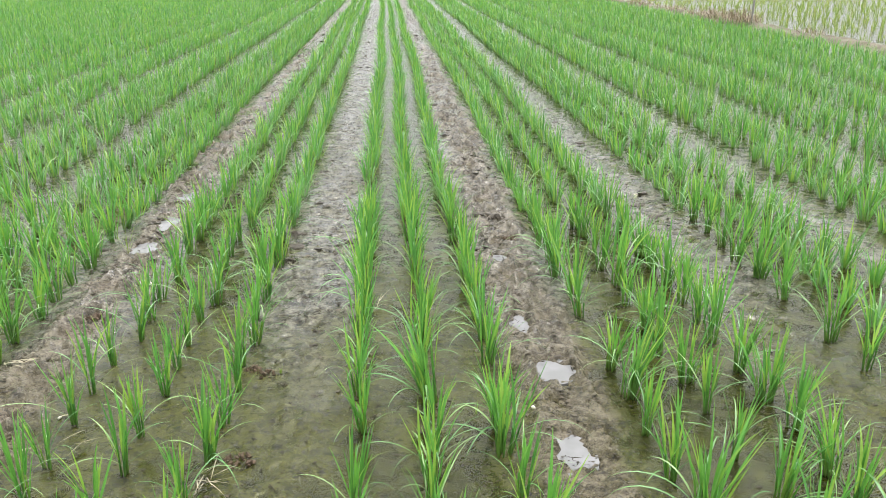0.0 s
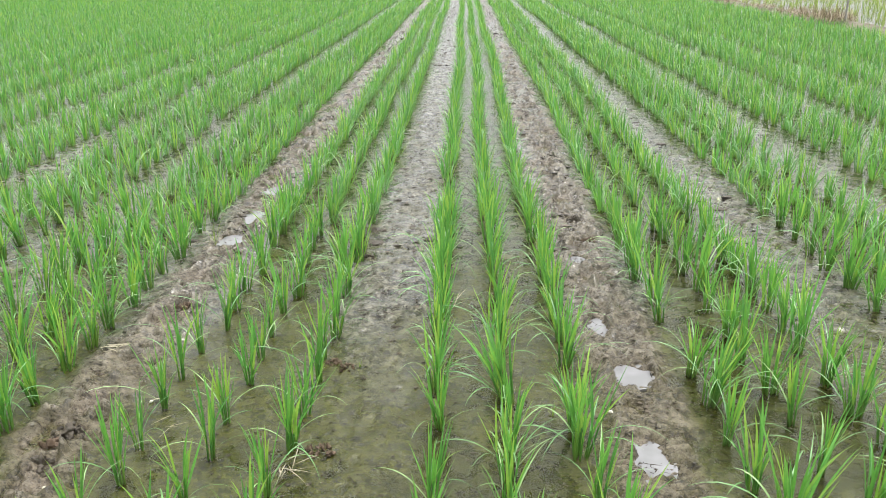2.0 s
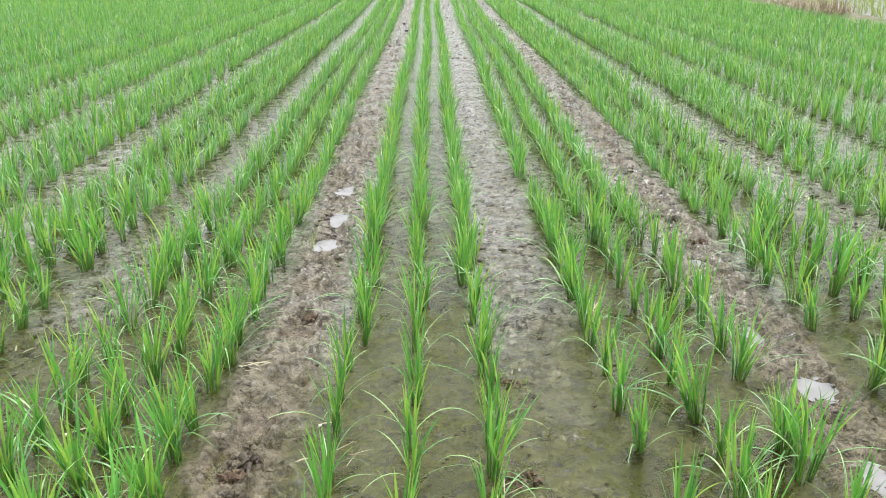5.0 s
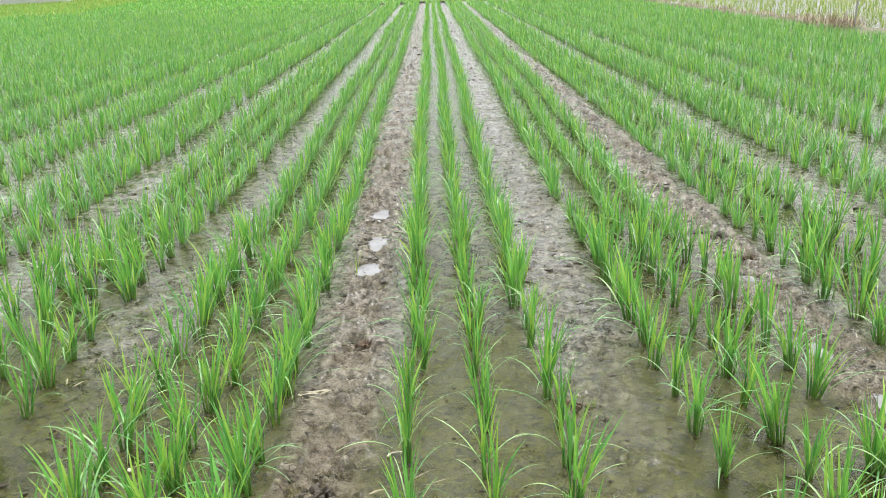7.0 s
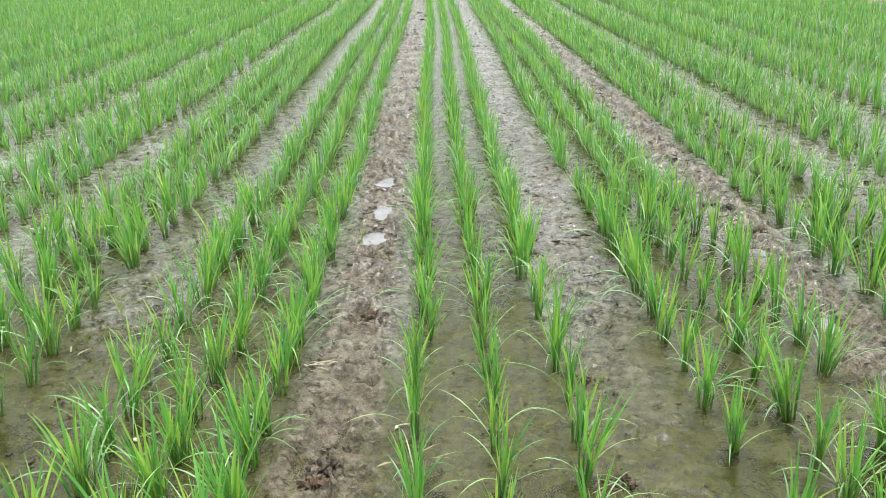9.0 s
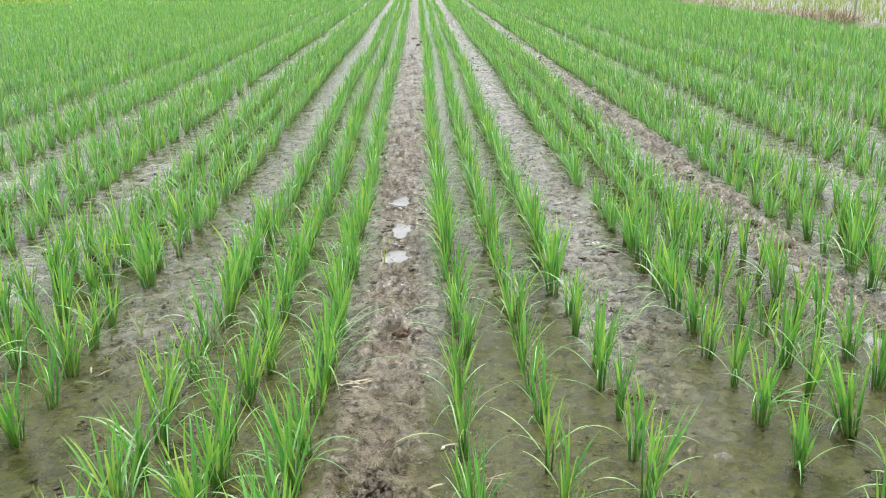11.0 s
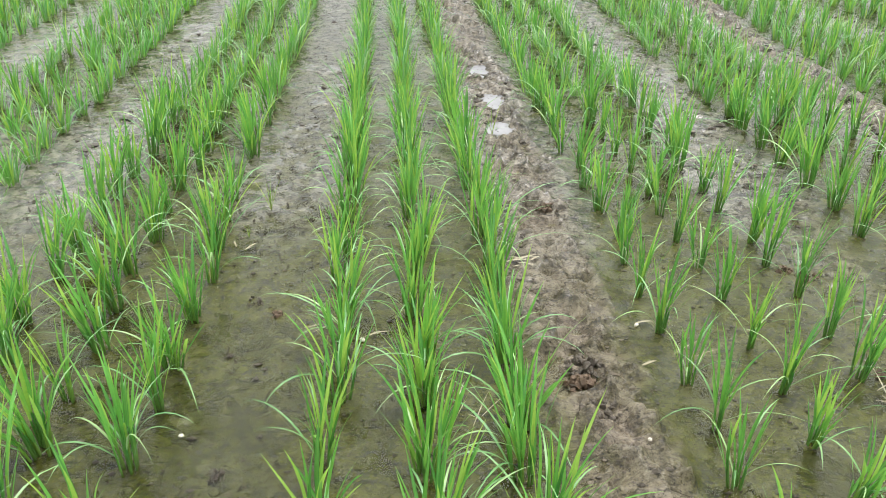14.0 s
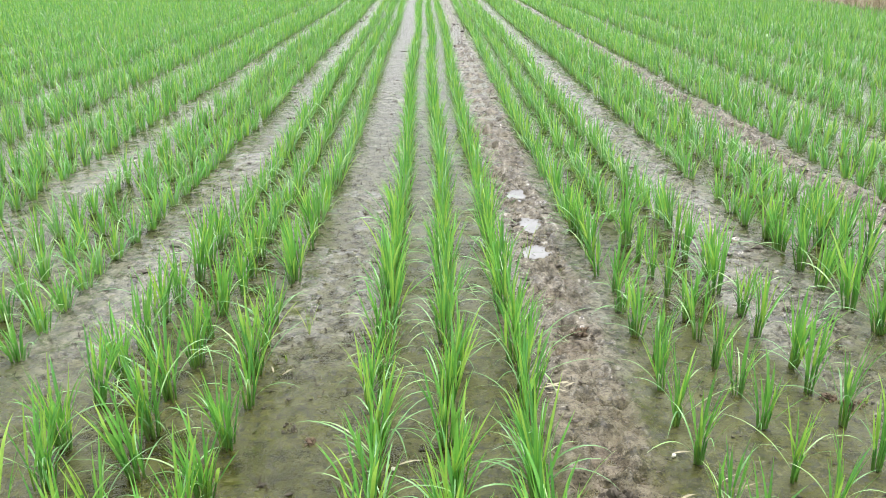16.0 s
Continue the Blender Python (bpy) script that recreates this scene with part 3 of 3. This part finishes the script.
# ---- bund with dry grass, and the paler paddy beyond it ----
def bund(name, start, end, half, high, label, mat=BUND):
    """A low bank of earth from start to end, both (u, v)."""
    a, b = np.array(start, float), np.array(end, float)
    long = np.linalg.norm(b - a)
    way = (b - a) / long
    side = np.array([way[1], -way[0]])
    t = np.arange(0, long, 0.22)
    w = np.linspace(-1, 1, 13)
    tt, ww = np.meshgrid(t, w, indexing="ij")
    u = a[0] + way[0] * tt + side[0] * ww * half
    v = a[1] + way[1] * tt + side[1] * ww * half
    z = high * np.maximum(1 - np.abs(ww) ** 2.5, 0) * (1 + 0.7 * vnoise(tt * 0.8, ww, 31)) + vnoise(tt * 3, ww * 4, 33) * 0.06 - 0.03
    nt, nw = tt.shape
    at = np.arange(nt * nw).reshape(nt, nw)
    faces = np.stack([at[:-1, :-1], at[:-1, 1:], at[1:, 1:], at[1:, :-1]], -1).reshape(-1, 4)
    ob = new(name, mesh_from(name, turned(np.stack([u, v, z], -1).reshape(-1, 3)), faces, mat))
    return tagged(ob, label, "bund", kind="structure")


bund("earth_bund", (7.78, -2.0), (7.78, END - 0.5), 0.30, 0.12, "low pale earth bund between two paddies")
bund("far_bund", (-62.0, END + 0.1), (46.0, END + 0.1), 0.5, 0.07, "low grassy bund at the far end of the paddy", GRASSY)


def grass_tuft(name, where, radius, count, length, lean, mat, label, category):
    u, v = where
    a = rng.uniform(0, 2 * np.pi, count)
    r = radius * np.sqrt(rng.uniform(0, 1, count))
    base = turned(np.stack([u + 0.55 * r * np.cos(a), v + 1.6 * r * np.sin(a), np.full(count, 0.08)], -1))
    pts, faces, along, across = blades(base, rng.uniform(0.5, 1.1, count) * length, rng.uniform(0.008, 0.016, count), rng.uniform(0.1, lean, count), rng.uniform(0.2, 1.8, count), rng.uniform(0, 6.28, count), 4, False)
    me = mesh_from(name, pts, faces, mat, along=along, across=across)
    return tagged(new(name, me), label, category, kind="stuff")


grass_tuft("brush_heap", (7.7, 18.3), 0.75, 900, 0.36, 1.4, STRAW, "tangled brown heap of dry brush on the bund", "brush heap")
for u, v, r, c, ln in ((7.72, 20.2, 0.5, 300, 0.22), (7.76, 22.5, 0.6, 260, 0.20), (7.72, 25.2, 0.6, 220, 0.20), (7.76, 28.4, 0.7, 200, 0.20), (7.76, 14.8, 0.35, 90, 0.18), (7.8, 32.5, 0.7, 160, 0.24)):
    tagged(grass_tuft("dry_grass", (u, v), r, c, ln, 1.1, STRAW, "withered straw-coloured grass on the bund", "dry grass"), group="dry grass along the bund")

us, vs = np.meshgrid(np.arange(8.35, 30, 0.40), np.arange(5.0, END - 0.6, 0.33))
beyond = np.stack([us.ravel(), vs.ravel()], -1)
beyond = beyond + rng.normal(0, 0.05, beyond.shape)
beyond = beyond[(rng.uniform(0, 1, len(beyond)) > 0.12) & (beyond[:, 0] < 3 + 0.62 * beyond[:, 1])]
crop("pale_rice_crop", beyond, PALE_RICE, "sparser yellow-green rice standing in bright water", "rice crop", 0.5, 1.0)


us, vs = np.meshgrid(np.arange(-52, 30, 0.5), np.arange(END + 0.8, 78, 0.5))
yonder = np.stack([us.ravel(), vs.ravel()], -1) + rng.normal(0, 0.12, (us.size, 2))
yonder = yonder[(yonder[:, 0] > -4 - 0.66 * yonder[:, 1]) & (yonder[:, 0] < 2 + 0.55 * yonder[:, 1])]
ripe = yonder[:, 0] < -19 - 0.2 * (yonder[:, 1] - 43)
crop("distant_rice_crop", yonder[~ripe], RICE, "green rice in the next paddy across the far bund", "rice crop", 1.0, 1.05)
crop("distant_pale_crop", yonder[ripe], PALE_RICE, "yellow-green ripening rice in a distant paddy", "rice crop", 1.0, 1.05)


def stake(where, high, radius):
    me = bpy.data.meshes.new("bamboo_stake")
    bm = bmesh.new()
    rings = []
    for i in range(13):
        z = high * i / 12
        rr = radius * (1.18 if i % 4 == 0 else 1.0) * (1 - 0.15 * i / 12)
        rings.append([bm.verts.new((rr * math.cos(a) + 0.02 * z, rr * math.sin(a), z - 0.05)) for a in [x * math.pi / 4 for x in range(8)]])
    for lo, hi in zip(rings, rings[1:]):
        for i in range(8):
            bm.faces.new((lo[i], lo[(i + 1) % 8], hi[(i + 1) % 8], hi[i]))
    bm.faces.new(rings[-1])
    bm.to_mesh(me)
    bm.free()
    me.materials.append(BAMBOO)
    ob = new("bamboo_stake", me)
    ob.location = place(*where, 0.1)
    return tagged(ob, "thin weathered bamboo stake in the bund", "stake")


stake((7.7, 17.3), 1.3, 0.022)


# ---- small things on the mud ----
def surface(u, v):
    """Height of the mud, footprints left out."""
    return float(ground_height(np.array([[u]]), np.array([[v]]))[0][0, 0])


def scatter_clods():
    bm = bmesh.new()
    bmesh.ops.create_icosphere(bm, subdivisions=1, radius=1)
    bmesh.ops.triangulate(bm, faces=bm.faces[:])
    unit = np.array([v.co[:] for v in bm.verts])
    tri = np.array([[v.index for v in f.verts] for f in bm.faces])
    bm.free()
    n = 9400
    spots = np.empty((n, 2))
    size = rng.gamma(1.5, 0.0018, n) + 0.0014
    size[2600:4400] = 0.005 + rng.gamma(1.5, 0.0042, 1800)
    size[4400:] = 0.0012 + rng.gamma(1.5, 0.0016, n - 4400)
    for i in range(n):
        if i < 1500:
            pu, pv, ru, rv, _ = PRINTS[int(rng.integers(0, 34))]
            ring, way = rng.uniform(1.15, 2.4), rng.uniform(0, 6.28)
            spots[i] = pu + ru * ring * math.cos(way), pv + rv * ring * math.sin(way)
        elif i >= 4400:
            spots[i] = PATH_MIDDLE + PITCH * (1, -1)[i % 2] + rng.normal(0, 0.075), 1.35 + 6.0 * rng.uniform() ** 1.5
        elif i >= 2600:
            k = (-2, -1, -1, -1, 0, 1, 1, 1, 2, -3)[int(rng.integers(10))]
            spots[i] = PATH_MIDDLE + PITCH * k + rng.normal(0, 0.09), 4.0 + 22.0 * rng.uniform() ** 1.3
        else:
            k = (-2, -1, -1, 0, 0, 0, 1, 1)[int(rng.integers(8))]
            spots[i] = PATH_MIDDLE + PITCH * k + rng.normal(0, 0.11), 1.4 + 13 * rng.uniform() ** 1.4
    for pu, pv, ru, rv, _ in PRINTS:
        inside = ((spots[:, 0] - pu) / ru) ** 2 + ((spots[:, 1] - pv) / rv) ** 2 < 1.5
        size[inside] *= 0.15
    z = ground_height(spots[:, :1], spots[:, 1:])[0][:, 0] - 0.05 * (size < 0.001)
    shape = unit[None] * rng.uniform(0.35, 1.5, (n, len(unit), 1)) * (size[:, None] * np.array([[1.3, 1.0, 0.42]]) * rng.uniform(0.7, 1.4, (n, 3)))[:, None, :]
    pts = shape + np.concatenate([spots, (np.maximum(z, -0.004) + size * 0.1)[:, None]], 1)[:, None, :]
    faces = (tri[None] + (np.arange(n) * len(unit))[:, None, None]).reshape(-1, 3)
    me = mesh_from("mud_clods", turned(pts.reshape(-1, 3)), faces, CLOD)
    me.materials.append(WET_CLOD)
    me.polygons.foreach_set("material_index", np.repeat(((np.arange(n) >= 1900) & (np.arange(n) % 16 < np.where(np.arange(n) < 4400, 16, 5))).astype(np.int32), len(tri)))
    me.polygons.foreach_set("use_smooth", np.zeros(len(faces), dtype=bool))
    ob = new("mud_clods", me)
    tagged(ob, "small crumbs and clods of churned mud", "mud clods", kind="stuff")


def scatter_crumbs():
    """Tiny dark crumbs of mud strewn between the rows."""
    n = 11000
    unit = np.array([(1, 0, 0), (-1, 0, 0), (0, 1, 0), (0, -1, 0), (0, 0, 0.7), (0, 0, -0.7)], dtype=float)
    tri = np.array([(0, 2, 4), (2, 1, 4), (1, 3, 4), (3, 0, 4), (2, 0, 5), (1, 2, 5), (3, 1, 5), (0, 3, 5)])
    u = rng.uniform(-3.6, 2.2, n)
    v = 1.35 + 7 * rng.uniform(0, 1, n) ** 1.8
    size = rng.gamma(1.4, 0.0013, n) + 0.0012
    z = np.maximum(ground_height(u[:, None], v[:, None])[0][:, 0], -0.003) + size * 0.5
    pts = unit[None] * rng.uniform(0.4, 1.6, (n, 6, 1)) * (size[:, None] * np.array([[1.3, 1.0, 0.45]]))[:, None, :] + np.stack([u, v, z], -1)[:, None, :]
    faces = (tri[None] + (np.arange(n) * 6)[:, None, None]).reshape(-1, 3)
    ob = new("mud_crumbs", mesh_from("mud_crumbs", turned(pts.reshape(-1, 3)), faces, WET_CLOD))
    tagged(ob, "tiny dark crumbs strewn over the wet mud", "mud crumbs", kind="stuff")


def scatter_bits():
    """Dark rotting scraps of stalk lying on the mud."""
    n = 18000
    u = rng.uniform(-3.6, 2.2, n)
    v = 1.4 + 11 * rng.uniform(0, 1, n) ** 2.0
    u[6000:] = PATH_MIDDLE + PITCH * rng.integers(-2, 3, n - 6000) + rng.normal(0, 0.15, n - 6000)
    keep = (v > 2.9) | (rng.uniform(0, 1, n) < 0.22)
    u, v = u[keep], v[keep]
    more = 4400
    u = np.concatenate([u, PATH_MIDDLE + PITCH * rng.choice((-3, -2, -1, -1, 0, 0, 0, 1, 1, 2, 3), more) + rng.normal(0, 0.13, more)])
    v = np.concatenate([v, 3.2 + 20 * rng.uniform(0, 1, more) ** 1.5])
    u[-1200:] = rng.uniform(-4.5, 4.0, 1200)
    n = len(u)
    large = np.arange(n) >= n - more
    z = np.maximum(ground_height(u[:, None], v[:, None])[0][:, 0], -0.004) + 0.006
    base = turned(np.stack([u, v, z], -1))
    pts, faces, along, across = blades(base, np.where(large, rng.gamma(2.0, 0.009, n) + 0.010, rng.gamma(1.8, 0.009, n) + 0.005), np.where(large, rng.uniform(0.005, 0.013, n), rng.uniform(0.0022, 0.0058, n)), np.full(n, 1.5), rng.uniform(0, 0.25, n), rng.uniform(0, 6.28, n), 2, False)
    ob = new("stalk_scraps", mesh_from("stalk_scraps", pts, faces, TWIG, along=along, across=across))
    tagged(ob, "dark rotting scraps of stalk on the mud", "plant scraps", kind="stuff")


def dead_leaf(u, v, length, heading):
    pts, faces, along, across = blades(np.array([[0.0, 0, 0]]), np.array([length]), np.array([0.008]), np.array([1.3]), np.array([0.55]), np.array([heading]), 5)
    ob = new("dead_leaf", mesh_from("dead_leaf", pts, faces, LITTER, along=along, across=across))
    ob.location = place(u, v, max(surface(u, v), 0) + 0.004)
    return tagged(ob, "dry cream-coloured dead leaf lying on the mud", "dead leaf", "dead leaves on the mud")


def snail_shell(u, v, size, heading):
    """A small coiled shell: a tapering tube wound in a spiral."""
    turns, sides = 22, 7
    pts = []
    for i in range(turns):
        f = i / (turns - 1)
        a, r, tube = f * 4.2 * math.pi, size * (1 - 0.85 * f), size * 0.55 * (1 - 0.82 * f)
        for s in range(sides):
            b = 2 * math.pi * s / sides
            pts.append(((r * 0.6 + tube * math.cos(b)) * math.cos(a), (r * 0.6 + tube * math.cos(b)) * math.sin(a), size * 0.9 * f + tube * math.sin(b) + size * 0.4))
    at = np.arange(turns * sides).reshape(turns, sides)
    nxt = np.roll(at, -1, 1)
    faces = np.stack([at[:-1], nxt[:-1], nxt[1:], at[1:]], -1).reshape(-1, 4)
    ob = new("snail_shell", mesh_from("snail_shell", np.array(pts), faces, SHELL))
    ob.matrix_basis = Matrix.LocRotScale(place(u, v, max(surface(u, v), -0.004)), Euler((0.5, 0.3, heading)), None)
    return tagged(ob, "small bleached snail shell on the mud", "snail shell", "snail shells on the mud")


def weed(u, v, size):
    """A lone seedling: a few narrow leaves from one root."""
    root = tagged(new("weed_seedling"), "small pale green weed seedling in the mud", "weed", "weed seedlings in the mud")
    root.location = place(u, v, surface(u, v) - 0.004)
    for i in range(6):
        pts, faces, along, across = blades(np.zeros((1, 3)), rng.uniform(0.6, 1.0, 1) * size, np.array([0.004]), rng.uniform(0.05, 0.5, 1), rng.uniform(0.1, 0.8, 1), np.array([i * 1.05 + u * 9]), 5)
        new("leaf", mesh_from("leaf", pts, faces, PALE_RICE, along=along, across=across)).parent = root


def mud_heap(u, v, radius, count, mat, label):
    """A crumbly heap: angular lumps piled on one another, and a few sunk shreds."""
    bm = bmesh.new()
    for i in range(count):
        way, far = rng.uniform(0, 6.28), radius * math.sqrt(rng.uniform())
        size = radius * rng.uniform(0.14, 0.36) * (1.15 - 0.5 * far / radius)
        m = Matrix.LocRotScale((far * math.cos(way), 0.8 * far * math.sin(way), size * rng.uniform(0.1, 0.6) + 0.25 * (radius - far) * rng.uniform()), Euler(rng.uniform(0, 6, 3)), (size, size * rng.uniform(0.6, 1.0), size * rng.uniform(0.4, 0.8)))
        made = bmesh.ops.create_icosphere(bm, subdivisions=1, radius=1, matrix=m)
        for vert in made["verts"]:
            vert.co += Vector(rng.normal(0, size * 0.16, 3))
    me = bpy.data.meshes.new("mud_heap")
    bm.to_mesh(me)
    bm.free()
    me.materials.append(mat)
    ob = new("mud_heap", me)
    ob.location = place(u, v, max(surface(u, v), -0.004) - 0.003)
    return tagged(ob, label, "mud heap", "heaps of crumbled mud", "stuff")


def straw_wisp(u, v, count, length, heading):
    """Dry fallen stalks lying across one another at the foot of a hill."""
    a = heading + rng.normal(0, 0.8, count)
    base = np.stack([rng.normal(0, 0.02, count), rng.normal(0, 0.02, count), rng.uniform(0.004, 0.02, count)], -1)
    pts, faces, along, across = blades(base, rng.uniform(0.5, 1.0, count) * length, rng.uniform(0.002, 0.004, count), rng.uniform(1.1, 1.45, count), rng.uniform(0.1, 0.4, count), a, 5)
    ob = new("straw_wisp", mesh_from("straw_wisp", pts, faces, LITTER, along=along, across=across))
    ob.location = place(u, v, max(surface(u, v), 0.0))
    return tagged(ob, "wisp of dry straw fallen on the mud", "straw", "wisps of straw on the mud")


for u, v, r, c, mat in ((-2.348, 1.927, 0.030, 26, WET_CLOD), (-2.348, 2.696, 0.036, 22, WET_CLOD), (-2.277, 2.617, 0.034, 26, RUST), (-2.388, 2.402, 0.026, 14, WET_CLOD), (-1.375, 2.285, 0.060, 34, WET_CLOD), (-1.40, 2.21, 0.050, 26, RUST), (-1.383, 2.077, 0.055, 30, WET_CLOD), (-0.42, 2.659, 0.017, 14, WET_CLOD), (-0.563, 2.794, 0.036, 24, RUST), (-0.567, 3.978, 0.038, 24, WET_CLOD), (-0.505, 2.74, 0.04, 16, RUST), (0.491, 2.462, 0.026, 20, WET_CLOD), (0.627, 4.16, 0.045, 26, RUST), (0.60, 4.55, 0.05, 26, WET_CLOD), (-0.35, 3.12, 0.026, 16, WET_CLOD), (-0.43, 3.45, 0.022, 14, WET_CLOD), (-1.44, 3.05, 0.035, 20, WET_CLOD), (-1.30, 3.28, 0.05, 28, RUST), (-0.51, 2.19, 0.05, 22, RUST)):
    mud_heap(u, v, r, c, mat, "crumbly heap of rust-brown mud on the path" if mat is RUST else "crumbly heap of dark wet mud")
for k in (-3, -2, -1, 0):
    mud_heap(PATH_MIDDLE + PITCH * k, END - 0.5, 0.22, 40, WET_CLOD, "dark heap of dredged mud at the end of a path")
for u, v, c, ln, hd in ((-0.60, 2.09, 12, 0.15, -0.6), (-1.06, 2.30, 4, 0.10, 0.5), (0.10, 2.75, 4, 0.10, 2.6), (-2.10, 2.55, 4, 0.12, 3.0), (-1.72, 2.10, 5, 0.12, 0.2), (-0.10, 3.3, 3, 0.12, 1.0)):
    straw_wisp(u, v, c, ln, hd)
scatter_clods()
scatter_crumbs()
scatter_bits()
for u, v, size in ((-2.387, 3.38, 0.17), (-1.42, 4.1, 0.22), (-2.44, 3.15, 0.07), (-0.45, 2.75, 0.05), (0.26, 2.41, 0.06)):
    weed(u, v, size)
for u, v, ln, hd in ((-1.50, 2.87, 0.09, 0.2), (-1.48, 2.85, 0.07, -0.5), (-1.45, 2.88, 0.06, 2.9), (-1.52, 2.86, 0.08, 0.0), (-1.47, 2.89, 0.07, 0.35), (-1.50, 2.84, 0.06, -0.2), (-1.44, 2.85, 0.05, 0.6), (-1.53, 2.89, 0.05, -0.9), (-1.215, 2.26, 0.05, 0.4), (-1.17, 2.49, 0.06, 0.1), (-2.0, 2.48, 0.08, 0.3), (-2.44, 3.05, 0.06, 0.9), (-2.475, 3.07, 0.05, 2.0)):
    dead_leaf(u, v, ln, hd)
for u, v, sz in ((-1.166, 2.48, 0.008), (-2.458, 2.07, 0.008), (-2.317, 1.76, 0.008), (-1.286, 1.95, 0.006), (-2.01, 2.46, 0.010), (-2.678, 1.84, 0.010), (0.455, 2.40, 0.008)):
    snail_shell(u, v, sz, u * 40)


# ---- far across the fields ----
def far_shed(u, v):
    shed = tagged(new("farm_shed"), "small whitewashed farm shed with a grey tin roof", "shed")
    shed.matrix_basis = Matrix.LocRotScale(place(u, v, 0.05), Euler((0, 0, 0.4)), None)
    walls = bpy.data.meshes.new("wall")
    bm = bmesh.new()
    bmesh.ops.create_cube(bm, size=1, matrix=Matrix.LocRotScale((0, 0, 1.1), None, (6, 4, 2.2)))
    bmesh.ops.bevel(bm, geom=bm.edges[:], offset=0.04, affect="EDGES")
    bm.to_mesh(walls)
    bm.free()
    walls.materials.append(WHITEWASH)
    new("wall", walls).parent = shed
    roof = bpy.data.meshes.new("roof")
    bm = bmesh.new()
    ends = []
    for x in (-3.5, 3.5):
        ends.append([bm.verts.new((x, y, z)) for y, z in ((-2.6, 2.1), (0, 3.3), (2.6, 2.1), (2.6, 2.02), (0, 3.2), (-2.6, 2.02))])
    for i in range(6):
        bm.faces.new((ends[0][i], ends[0][(i + 1) % 6], ends[1][(i + 1) % 6], ends[1][i]))
    for e in ends:
        bm.faces.new(e)
    bmesh.ops.recalc_face_normals(bm, faces=bm.faces[:])
    bm.to_mesh(roof)
    bm.free()
    roof.materials.append(TIN)
    new("roof", roof).parent = shed


far_shed(-36.0, 75.0)
